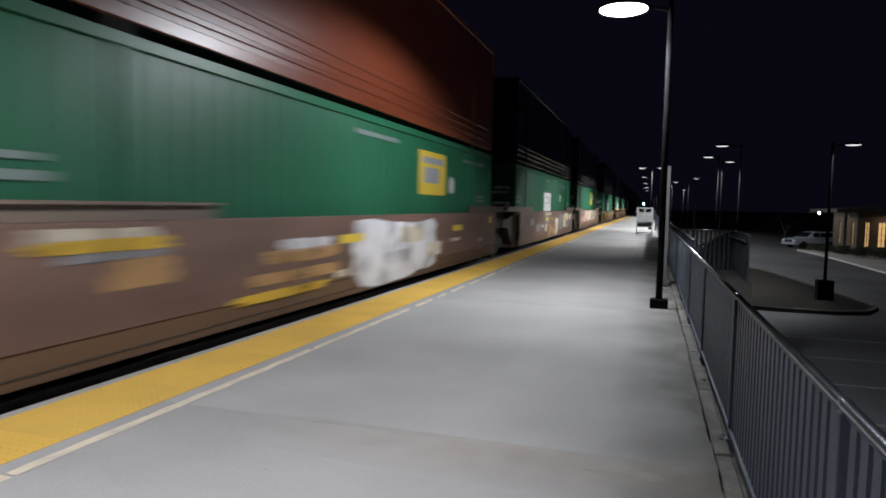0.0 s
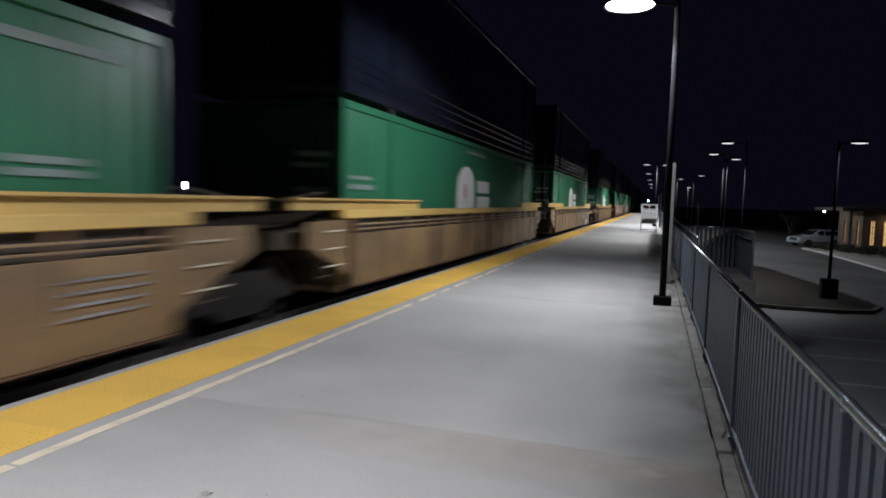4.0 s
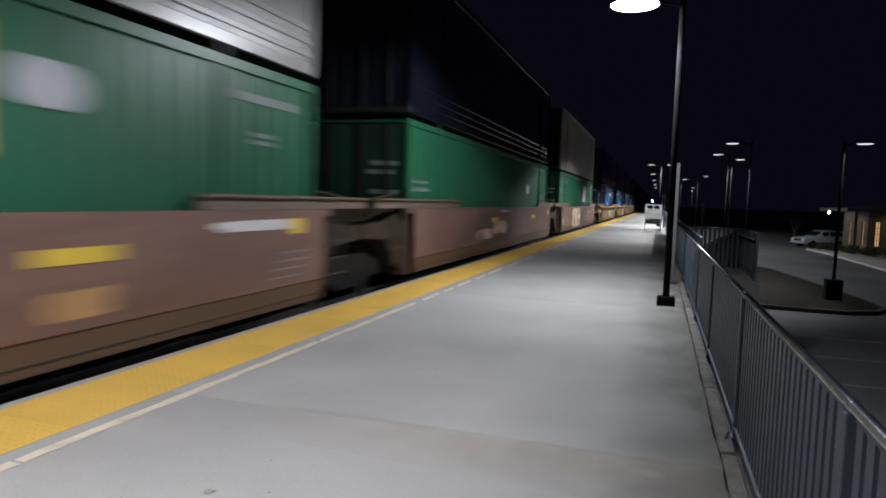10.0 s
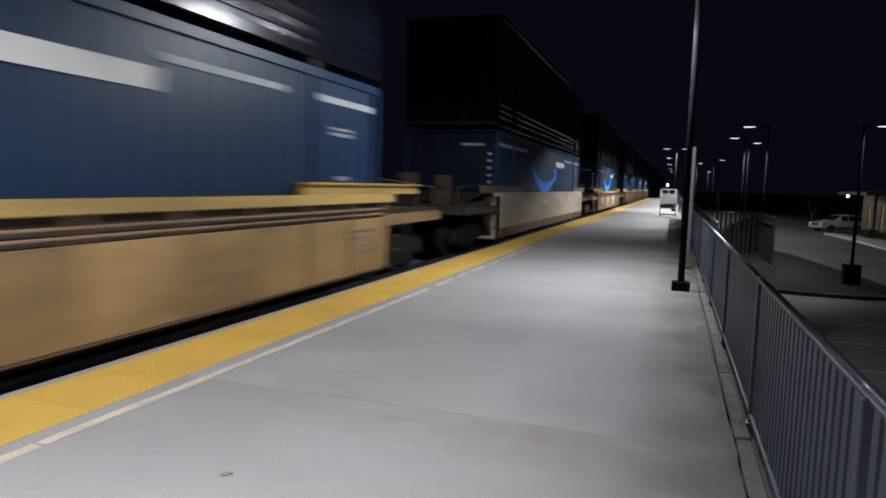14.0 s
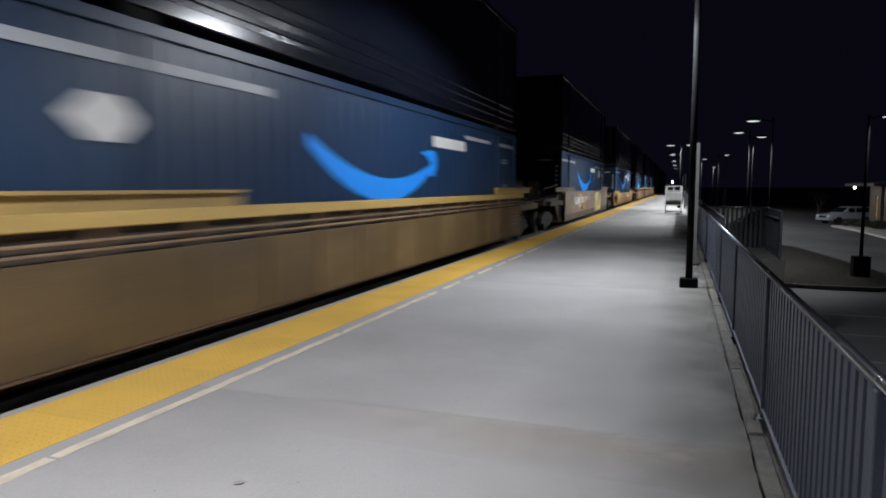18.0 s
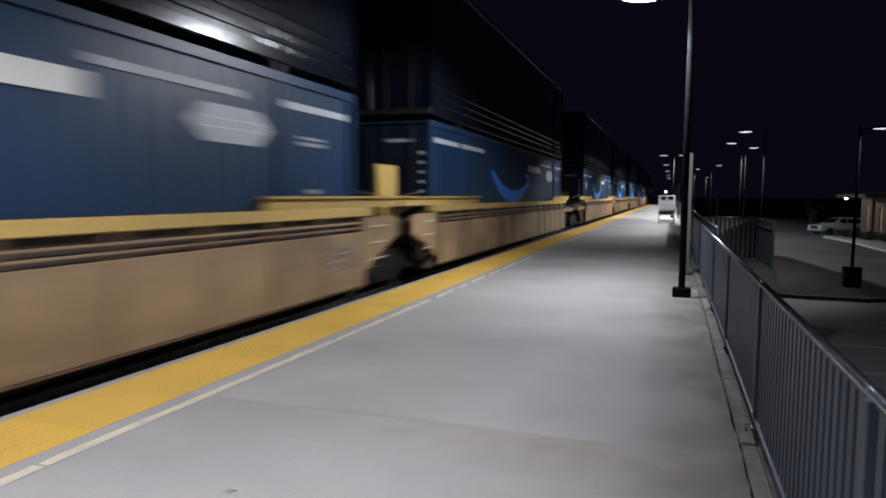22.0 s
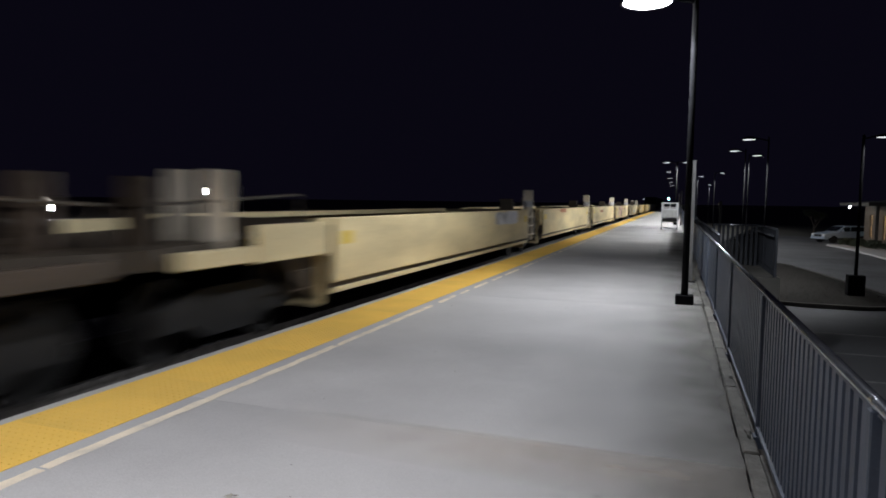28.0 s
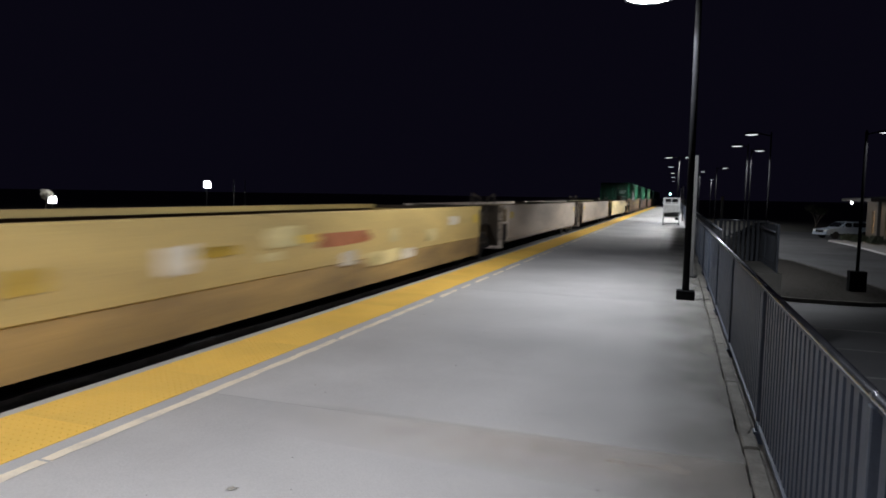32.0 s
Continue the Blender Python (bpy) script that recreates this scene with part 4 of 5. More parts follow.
# ---- across the tracks ----
def far_side():
    t = thing("yard_light", "bright white yard light on a dark pole across the tracks", "yard light", m=pose(-60, 73.2, -1.0))
    part("pole", tubes(((0, 0, 0), (0, 0, 3.5), 0.09, 0.07), n=10), BLACK, t)
    part("lamp_box", boxes((-0.1, 0.35, -0.4, 0.4, 2.95, 3.75), bevel=0.04), LENS, t, "glaring white lamp")
    for y, h in ((79.0, 4.2), (81.6, 4.2)):
        q = thing("utility_pole", "thin dark utility pole across the tracks", "pole", m=pose(-60, y, -1.0))
        part("pole", tubes(((0, 0, 0), (0, 0, h), 0.06, 0.05), n=8), POST, q)
        part("crossarm", boxes((-0.04, 0.04, -0.25, 0.25, h - 0.3, h - 0.22)), POST, q)
    lamp(-59.2, 73.2, 2.2, 60, 0.4)
    s = thing("floodlit_sign", "glaring white lit panel on a dark post across the tracks", "lit panel", m=pose(-60, 49.87, -1.05))
    part("post", tubes(((-0.1, 0.0, 0.0), (-0.1, 0.0, 1.6), 0.06), n=8), BLACK, s)
    part("panel_case", boxes((-0.16, -0.02, -0.55, 0.55, 1.0, 1.75), bevel=0.02), BLACK, s)
    part("lit_panel", boxes((-0.02, 0.02, -0.45, 0.45, 1.06, 1.69), bevel=0.01), LENS, s, "glaring white panel")
    lamp(-58.2, 49.2, 2.2, 160, 0.4)
    tree(-59.4, 48.6, -1.0, 3.3, 77, 26, "small pale tree lit beside a bright panel")


far_side()


def signal():
    t = thing("railway_signal", "distant railway signal mast with a pale green light", "railway signal", m=pose(-1.5, 150, -0.5))
    part("mast", tubes(((0, 0, 0), (0, 0, 3.2), 0.07), n=8), BLACK, t)
    part("signal_head", boxes((-0.2, 0.2, -0.1, 0.1, 2.6, 3.4), bevel=0.03), BLACK, t)
    part("signal_lamp", boxes((-0.16, 0.16, -0.13, -0.1, 2.75, 3.2), bevel=0.02), glow("signal_glow", (0.5, 1.0, 0.95), 8), t, "pale green signal light")
    q = thing("marker_light", "small white light far along the line", "marker light", m=pose(-7.5, 170, -0.5))
    part("mast", tubes(((0, 0, 0), (0, 0, 2.8), 0.06), n=8), BLACK, q)
    part("light", boxes((-0.12, 0.12, -0.1, 0.0, 2.8, 3.05), bevel=0.02), FARLENS, q)


signal()


# ---- the train ----
LEN = 16.15
BOX_LO, BOX_MID, BOX_HI = 0.076, 2.976, 3.09     # floor and top of the lower box, floor of the upper
HALF = 1.30


def container_side(z0, z1, length):
    """Both long walls, pressed into shallow upright corrugations."""
    bm = bmesh.new()
    n = int(length / 0.34)
    deep = -0.018 if z0 < 1 else -0.005
    for s in (-1, 1):
        prev = None
        for i in range(n + 1):
            for off, dep in ((0.0, 0.0), (0.10, 0.0), (0.13, deep), (0.30, deep)):
                y = 0.10 + i * (length - 0.2) / n + off
                if y > length - 0.1:
                    continue
                x = s * (HALF + dep)
                a, b = bm.verts.new((x, y, z0 + 0.14)), bm.verts.new((x, y, z1 - 0.12))
                if prev:
                    bm.faces.new((prev[0], a, b, prev[1]) if s > 0 else (a, prev[0], prev[1], b))
                prev = (a, b)
    return bm


def container(material, z0, label, marks, length=LEN):
    """A box with rails, posts, walls, roof, door gear and its markings; its floor at z0."""
    z1 = z0 + 2.9
    t = thing("container", label, "shipping container", "containers on the train")
    mk = material
    part("wall", shared(("wall", z0, length), lambda: container_side(z0, z1, length), mk), mk, t)
    part("roof", shared(("roof", z0, length), lambda: boxes((-HALF, HALF, 0.02, length - 0.02, z1 - 0.05, z1 - 0.02)), mk), mk, t)
    part("floor", shared(("cfloor", z0, length), lambda: boxes((-HALF, HALF, 0.02, length - 0.02, z0 + 0.02, z0 + 0.12)), DARK), DARK, t)
    for s in (-1, 1):
        part("top_rail", shared(("toprail", z0, length, s), lambda: boxes((s * HALF - 0.03, s * HALF + 0.03, 0, length, z1 - 0.12, z1), bevel=0.008), mk), mk, t)
        part("bottom_rail", shared(("botrail", z0, length, s), lambda: boxes((s * HALF - 0.03, s * HALF + 0.03, 0, length, z0, z0 + 0.14), bevel=0.008), mk), mk, t)
        for y in (0.0, length - 0.11, 1.9, length - 2.0):
            part("corner_post", shared(("cpost", z0, y, s), lambda: boxes((s * HALF - 0.035, s * HALF + 0.035, y, y + 0.11, z0 + 0.14, z1 - 0.12)), mk), mk, t)
    part("end_wall", shared(("endwall", z0, length), lambda: boxes((-HALF + 0.03, HALF - 0.03, length - 0.06, length - 0.03, z0 + 0.1, z1 - 0.1)), mk), mk, t)
    # doors take a darker colour than the walls, as if unlit; navy on upper boxes
    dm = C_NAVY if z0 > 1 else C_SHADED_DOOR_GREEN if mk is C_GREEN else C_SHADED_DOOR_BLUE
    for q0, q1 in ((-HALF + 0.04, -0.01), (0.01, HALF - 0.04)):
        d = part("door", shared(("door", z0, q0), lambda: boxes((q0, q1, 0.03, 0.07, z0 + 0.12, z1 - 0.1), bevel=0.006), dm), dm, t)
        if z0 < 1 and q0 > 0:
            ink = DIMBAR if mk is C_GREEN else PALEBAR
            rows = [(0.52, 1.1, 2.1), (0.45, 1.02, 1.93), (0.52, 1.12, 1.55), (0.6, 1.02, 1.27)] if mk is C_GREEN else [(0.3, 0.95, 2.55)] + [(1.07, 1.17, 1.35 + 0.19 * k) for k in range(6)]
            for k, (q2, q3, zq) in enumerate(rows):
                part("door_mark", shared(("dmark", k, len(rows)), lambda: boxes((q2, q3, 0.024, 0.028, zq, zq + (0.085 if mk is C_GREEN else 0.06))), ink), ink, d, "dim stencil bar")
    for x in (-0.9, -0.35, 0.35, 0.9):
        part("lock_rod", shared(("rods", z0, x), lambda: tubes(((x, 0.01, z0 + 0.1), (x, 0.01, z1 - 0.08), 0.018), n=6), DARK), DARK, d)
    if z0 > 1:
        for s in (-1, 1):
            for y in (1.9, length - 2.0):
                part("stacking_lock", shared(("lock", s, y), lambda: boxes((s * HALF - 0.12, s * HALF + 0.0, y, y + 0.18, BOX_MID, z0 + 0.01), bevel=0.006), DARK), DARK, t)
            for k in range(3):
                part("trim_strip", shared(("trim", s, k, length), lambda: boxes((min(s * HALF, s * (HALF + 0.022)), max(s * HALF, s * (HALF + 0.022)), 0.12, length - 0.12, z0 + 0.22 + 0.17 * k, z0 + 0.29 + 0.17 * k), bevel=0.008), mk), mk, t)
    for name, make, mm, lab in marks:
        for k, one in enumerate(make if isinstance(make, list) else [make]):
            part(name, shared((name, label, k), one, mm), mm, t, lab)
    return t


FACE = HALF + 0.004


def plate(y0, y1, z0, z1, x=FACE):
    """A thin rectangle on the platform side; y counted back from the far end."""
    return (x, x + 0.004, LEN - y0, LEN - y1, z0, z1)


def bars(rows, x=FACE):
    return [lambda q=q: boxes(plate(*q, x=x)) for q in rows]


def cap_shape():
    """A white emblem with a rounded top, and two white panels beside it."""
    bm = bmesh.new()
    y0, y1, z0, z1 = LEN - 10.0, LEN - 8.4, 1.10, 2.34
    pts = [(y0, z0), (y1, z0), (y1, 1.75)]
    for k in range(1, 10):
        a = math.pi * k / 10
        pts.append(((y0 + y1) / 2 + math.cos(a) * (y1 - y0) / 2, 1.75 + math.sin(a) * (z1 - 1.75)))
    pts.append((y0, 1.75))
    prism(bm, pts, FACE, FACE + 0.004)
    return bm


def swoosh():
    """A bright blue smiling arc with a hooked tip."""
    bm = bmesh.new()
    n = 26
    up, dn = [], []
    for k in range(n + 1):
        u = k / n
        y = LEN - 11.4 + u * 4.75
        sag = 4 * u * (1 - u)
        mid = 2.12 - 0.60 * sag - 0.14 * u
        w = 0.08 + 0.11 * math.sin(math.pi * min(1, u * 1.1)) ** 0.7
        up.append((y, mid + w))
        dn.append((y, mid - w))
    prism(bm, [*dn, *up[::-1]], FACE, FACE + 0.004)
    return bm


def hook():
    bm = bmesh.new()
    ye = LEN - 6.62
    prism(bm, [(ye - 0.8, 2.13), (ye - 0.35, 2.2), (ye - 0.06, 2.19), (ye + 0.02, 2.08), (ye + 0.02, 1.88), (ye - 0.12, 1.7), (ye - 0.34, 1.7), (ye - 0.3, 1.96), (ye - 0.5, 2.07)], FACE + 0.005, FACE + 0.009)
    return bm


def hexagon(near, size, zc, half):
    """A flat six-sided mark; near is its near corner, counted back from the far end."""
    bm = bmesh.new()
    y0, y1 = LEN - near, LEN - near + size
    prism(bm, [(y0, zc), (y0 + half * 1.25, zc - half), (y1 - half * 1.25, zc - half), (y1, zc), (y1 - half * 1.25, zc + half), (y0 + half * 1.25, zc + half)], FACE, FACE + 0.004)
    return bm


def disc(y, z, r):
    def make():
        bm = bmesh.new()
        prism(bm, [(LEN - y + r * math.cos(k * 0.3927), z + r * math.sin(k * 0.3927)) for k in range(16)], FACE, FACE + 0.004)
        return bm
    return make


def pill(near, far, z0, z1):
    """A flat mark with rounded ends; near and far are counted back from the far end."""
    def make():
        bm = bmesh.new()
        r, zc = (z1 - z0) / 2, (z0 + z1) / 2
        pts = []
        for mid, turn in ((LEN - far - r, -1), (LEN - near + r, 1)):
            for k in range(7):
                a = -math.pi / 2 + math.pi * k / 6
                pts.append((mid - turn * r * math.cos(a), zc - turn * r * math.sin(a)))
        prism(bm, pts, FACE, FACE + 0.004)
        return bm
    return make


NUMBERS = ("number_bar", bars([(15.85, 14.9, 1.62, 1.70), (15.85, 15.0, 1.78, 1.84), (1.6, 0.85, 1.59, 1.65), (1.6, 0.85, 1.69, 1.75)]), DIMBAR, "dim number bars")
GREEN_CAP = [("emblem", cap_shape, WHITE, "white round-topped emblem"), ("emblem_panel", bars([(8.15, 6.85, 1.70, 2.02), (8.15, 6.75, 1.2, 1.6)]), WHITE, "white panel"), ("name_bar", bars([(9.2, 7.2, 2.66, 2.74), (2.9, 0.5, 2.6, 2.68)]), DIMBAR, "dim bars"), NUMBERS,
             ("emblem_spot", disc(9.2, 1.72, 0.2), REDM, "small red spot")]
GREEN_YEL = [("placard", bars([(6.2, 4.4, 1.70, 2.62)]), YELLOWM, "yellow placard"), ("placard_bar", bars([(6.0, 4.6, 2.36, 2.5), (5.9, 4.9, 1.95, 2.28)], FACE + 0.005), GREYM, "grey bars on the placard"),
             ("spot", disc(3.9, 1.95, 0.2), WHITE, "white round mark"), ("name_bar", bars([(9.3, 7.4, 2.62, 2.7), (3.0, 0.65, 2.56, 2.64)]), DIMBAR, "dim bars"), NUMBERS]
GREEN_YEL2 = [("placard", bars([(6.4, 4.65, 1.70, 2.66)]), YELLOWM, "yellow placard"), ("placard_bar", bars([(6.2, 4.75, 2.2, 2.42)], FACE + 0.005), GREYM, "grey bar on the placard"),
              ("spot", pill(4.42, 3.72, 2.1, 2.48), PALEBAR, "pale long mark"), ("name_bar", bars([(1.75, 0.4, 2.54, 2.64)]), DIMBAR, "dim bars"), ("number_bar", bars([(1.4, 0.9, 2.06, 2.11), (1.4, 0.9, 2.15, 2.2)]), DIMBAR, "dim number bars")]
GREEN_WHITE = [("placard", bars([(9.55, 7.5, 1.25, 2.12)]), WHITE, "white placard"), ("placard_bar", bars([(9.3, 8.2, 1.88, 1.96), (9.3, 7.9, 1.62, 1.69), (8.3, 7.7, 1.70, 1.9)], FACE + 0.005), PALEBAR, "grey bars on the placard"),
               ("spot", disc(4.17, 1.94, 0.2), WHITE, "white round mark"), ("name_bar", bars([(4.1, 1.6, 2.5, 2.58), (9.2, 8.0, 2.62, 2.7)]), DIMBAR, "dim bars"), NUMBERS]
GREEN_WHITE2 = [("placard", bars([(6.05, 4.3, 1.58, 2.54)]), WHITE, "white placard"), ("placard_bar", bars([(5.8, 5.2, 2.24, 2.32), (5.8, 5.1, 1.85, 1.92)], FACE + 0.005), PALEBAR, "grey bars on the placard"),
                ("name_bar", bars([(1.85, 0.45, 2.54, 2.63)]), DIMBAR, "dim bars"), ("number_bar", bars([(1.75, 1.25, 2.0, 2.06), (1.75, 1.25, 2.1, 2.15), (15.9, 15.2, 2.0, 2.16), (14.5, 13.4, 2.45, 2.6)]), DIMBAR, "dim number bars")]
GREEN_PLAIN = [("spot", pill(4.5, 3.88, 1.77, 2.1), WHITE, "white long mark"), ("name_bar", bars([(3.25, 1.15, 2.7, 2.78)]), DIMBAR, "dim bars"), NUMBERS]
BLUE_ARC = [("arc", swoosh, BLUEM, "bright blue curved arc"), ("arc_tip", hook, BLUEM, "bright blue hooked tip"), ("name_plate", bars([(6.75, 4.75, 2.28, 2.49)]), WHITE, "white plate"),
            ("name_bar", bars([(4.7, 2.65, 2.56, 2.64), (2.0, 0.2, 2.56, 2.65), (15.9, 12.2, 2.55, 2.65)]), PALEBAR, "pale bars"),
            ("number_bar", bars([(1.5, 0.85, 2.12, 2.17), (1.5, 0.85, 2.2, 2.24), (1.3, 1.0, 1.5, 1.56)]), GREYM, "small pale number bars")]
BLUE_HEX = [*BLUE_ARC[:-1], ("hexagon", lambda: hexagon(2.2, 0.98, 2.0, 0.21), WHITE, "white six-sided mark")]
BLUE_NEAR = [*BLUE_ARC, ("hexagon", lambda: hexagon(15.0, 0.8, 2.08, 0.2), WHITE, "white six-sided mark")]
BLUE_LONG = [*BLUE_ARC, ("hexagon", lambda: hexagon(3.55, 1.42, 2.24, 0.2), PALEBAR, "pale long six-sided mark"), ("line", bars([(3.4, 2.3, 2.285, 2.30), (3.4, 2.3, 2.19, 2.205)], FACE + 0.005), WHITE, "thin white line")]
UPPER_GREY = [("name_bar", bars([(9.0, 7.0, 5.3, 5.6)]), GREYM, "pale grey bars")]

LOWER = {
    "cap": (C_GREEN, "green corrugated steel container with white emblem in a well car", GREEN_CAP),
    "yellow": (C_GREEN, "green corrugated steel container with yellow placard in a well car", GREEN_YEL),
    "yellow2": (C_GREEN, "green corrugated steel container with yellow placard and pale mark", GREEN_YEL2),
    "white": (C_GREEN, "green corrugated steel container with large white placard in a well car", GREEN_WHITE),
    "white2": (C_GREEN, "green corrugated steel container with small white placard in a well car", GREEN_WHITE2),
    "plain": (C_GREEN, "plain green corrugated steel container in a well car", GREEN_PLAIN),
    "hex": (C_BLUE, "dark blue steel container with white hexagon in a well car", BLUE_HEX),
    "near": (C_BLUE, "dark blue steel container with pale hexagon near one end", BLUE_NEAR),
    "long": (C_BLUE, "dark blue steel container with long pale hexagon in a well car", BLUE_LONG),
    "arc": (C_BLUE, "dark blue steel container with bright blue arc in a well car", BLUE_ARC),
}
UPPER = {
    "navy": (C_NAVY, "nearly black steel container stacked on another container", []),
    "red": (C_RED, "rust-red steel container stacked on a green container", []),
    "grey": (C_GREY, "pale grey steel container stacked on a green container", UPPER_GREY),
}
PROTO = {}


def place_container(kind, table, z0):
    key = (kind, z0)
    if key not in PROTO:
        m, label, marks = table[kind]
        PROTO[key] = container(m, z0, label, marks)
        return PROTO[key]
    return copy_thing(PROTO[key], Matrix())


SIDE = 1.51        # half width of a well car


def blob(y0, y1, z0, z1, seed, x):
    """An uneven sprayed patch with a ragged outline."""
    rnd = random.Random(seed)
    bm = bmesh.new()
    n = 30
    ph = [rnd.uniform(0, 6.28) for _ in range(4)]
    pts = []
    for k in range(n):
        a = 2 * math.pi * k / n
        c, s = math.cos(a), math.sin(a)
        sq = 1 / max(abs(c), abs(s)) ** 0.92
        w = 0.93 + 0.05 * math.sin(3 * a + ph[0]) + 0.04 * math.sin(5 * a + ph[1]) + 0.04 * math.sin(9 * a + ph[2])
        pts.append(((y0 + y1) / 2 + c * sq * w * (y1 - y0) / 2, min(z1 + 0.02, max(z0, (z0 + z1) / 2 + s * sq * w * (z1 - z0) / 2))))
    prism(bm, pts, x, x + 0.003)
    return bm


def truck_mesh():
    bm = bmesh.new()
    for s in (-1, 1):
        x = s * 1.0
        prism(bm, [(-1.15, 0.10), (-1.15, 0.34), (-0.5, 0.52), (0.5, 0.52), (1.15, 0.34), (1.15, 0.10), (0.7, 0.12), (0.45, -0.02), (-0.45, -0.02), (-0.7, 0.12)], x - 0.07, x + 0.07)
    box(bm, -1.0, 1.0, -0.22, 0.22, 0.2, 0.45)
    return bm


def wheel_mesh():
    bm = bmesh.new()
    tube(bm, (-0.065, 0, 0), (0.065, 0, 0), 0.42, 0.42, 24)
    tube(bm, (-0.085, 0, 0), (-0.065, 0, 0), 0.445, 0.445, 24)
    tube(bm, (0.065, 0, 0), (0.08, 0, 0), 0.13, 0.13, 12)
    return bm


def truck(parent, y):
    t = part("truck", shared(("truck",), truck_mesh, DARK), DARK, parent, "black cast steel truck")
    t.location.y = y
    for s in (-1, 1):
        for dy in (-0.89, 0.89):
            w = part("wheel", shared(("wheel",), wheel_mesh, DARK), DARK, t)
            w.matrix_basis = pose(s * 0.755, dy, RAIL_Z + 0.42, 0, 0, 180 if s > 0 else 0)
        part("spring_nest", shared(("spring",), lambda: tubes(*[((0, dy, 0.0), (0, dy, 0.25), 0.05) for dy in (-0.12, 0.0, 0.12)], n=8), DARK), DARK, t).location = (s * 1.0, 0, 0.02)


def well_car(kind, paint_mat, length, near, far, patches, seed, label):
    """One well unit. near, far: how far its end decks reach; its near bulkhead at y = 0."""
    t = thing("well_car", label, "freight car", "cars of the freight train")
    low = kind == "low"
    top = 1.0 if low else 1.30 if length > 13 else 1.25
    rail = {"rib": P_RAIL, "two": paint_mat, "low": paint_mat, "plain": paint_mat, "open": paint_mat}[kind]
    guide = P_UMBER if kind == "plain" else rail
    for s in (-1, 1):
        i, o = sorted((s * (SIDE - 0.05), s * SIDE))
        if kind == "rib":
            part("top_rail", shared(("wrail", length, s), lambda: boxes((min(s * 1.33, s * SIDE), max(s * 1.33, s * SIDE), -0.3, length + 0.3, 1.17, 1.30), bevel=0.012), rail), rail, t, "yellow top rail")
            i2, o2 = sorted((s * 1.38, s * 1.42))
            part("upper_web", shared(("web", length, s), lambda: boxes((i2, o2, 0, length, 0.94, 1.17)), P_SHADE), P_SHADE, t, "recessed web with its shade painted in")
            panels = int(length / 1.1) if s > 0 else 1
            wide = length / panels
            for k in range(panels):
                part("side_panel", shared(("sheet", round(wide, 3), s), lambda: boxes((i, o, 0.002, wide - 0.002, 0.14, 0.94), bevel=0.006), paint_mat), paint_mat, t).location.y = k * wide
            for k, z in enumerate((1.0, 1.075)):
                part("pipe", shared(("wpipe", length, s, k), lambda: tubes(((s * 1.49, 0.1, z), (s * 1.49, length - 0.1, z), 0.014), n=6), P_DUST), P_DUST, t, "dusty brake pipe")
            ribs = shared(("wrib", s), lambda: boxes((min(s * 1.42, s * 1.5), max(s * 1.42, s * 1.5), -0.05, 0.05, 0.94, 1.17)), P_DARKBROWN)
            stiff = shared(("stiff", s), lambda: boxes((min(s * SIDE, s * (SIDE + 0.018)), max(s * SIDE, s * (SIDE + 0.018)), -0.035, 0.035, 0.17, 0.92)), paint_mat)
            n = int(length / 1.1)
            for k in range(n + 1):
                y = 0.15 + k * (length - 0.3) / n
                part("web_rib", ribs, P_DARKBROWN, t).location.y = y
                part("stiffener", stiff, paint_mat, t).location.y = y
            part("bottom_flange", shared(("bflange", length, s), lambda: boxes((min(s * 1.3, s * (SIDE + 0.02)), max(s * 1.3, s * (SIDE + 0.02)), 0, length, 0.12, 0.14)), P_DARKBROWN), P_DARKBROWN, t)
        else:
            # far wall of an empty well: its inner shade painted with a darker colour
            sheet_mat = P_SOOTSHADE if s < 0 and length < 13 else paint_mat
            cut = {"low": 0.6, "two": 0.52, "plain": 0.34, "open": 0.36}[kind]
            part("side_sheet", shared(("psheet", length, s, top, cut), lambda: boxes((i, o, 0, length, cut, top), bevel=0.015), sheet_mat), sheet_mat, t)
            part("top_chord", shared(("chord", length, s, top), lambda: boxes((min(s * 1.34, s * (SIDE - 0.052)), max(s * 1.34, s * (SIDE - 0.052)), -0.3, length + 0.3, top - 0.1, top - 0.004)), rail), rail, t)
            if kind == "open":
                part("lower_chord", shared(("lchord", length, s), lambda: boxes((i, o, 0, length, 0.22, 0.29), bevel=0.008), paint_mat), paint_mat, t)
                # dark strip painted as the shade between sheet and lower chord
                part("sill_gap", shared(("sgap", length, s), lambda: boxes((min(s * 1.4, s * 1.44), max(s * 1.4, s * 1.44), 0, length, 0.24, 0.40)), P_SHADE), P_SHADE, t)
            else:
                # loaded cars: lower sheet mostly in a darker colour than the side sheet
                low_mat = P_OCHRE if kind == "two" else P_OLD if low else (P_DARKBROWN if length > 13 and paint_mat not in (P_DARKGREY, P_UMBER) else P_DARKGREY if length > 13 else paint_mat)
                foot = 0.16 if low else 0.12 if kind == "two" else (0.08 if length > 13 else 0.25)
                a, b = sorted((s * (SIDE - 0.075), s * (SIDE - 0.02)))
                part("lower_sheet", shared(("lsheet", length, s, cut), lambda: boxes((a, b, 0, length, foot, cut)), low_mat), low_mat, t, "dark brown lower sheet" if length > 13 else "")
                if length > 13:
                    c, d = sorted((s * (SIDE - 0.019), s * (SIDE - 0.012)))
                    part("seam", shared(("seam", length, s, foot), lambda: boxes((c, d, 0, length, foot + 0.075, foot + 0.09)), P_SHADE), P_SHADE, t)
        # raised guide plates at both ends
        for y0, y1 in ((-min(near, 1.6), 3.2), (length - 2.4, length + min(far, 1.6))) if length > 13 else ():
            a, b = sorted((s * 1.36, s * 1.40))
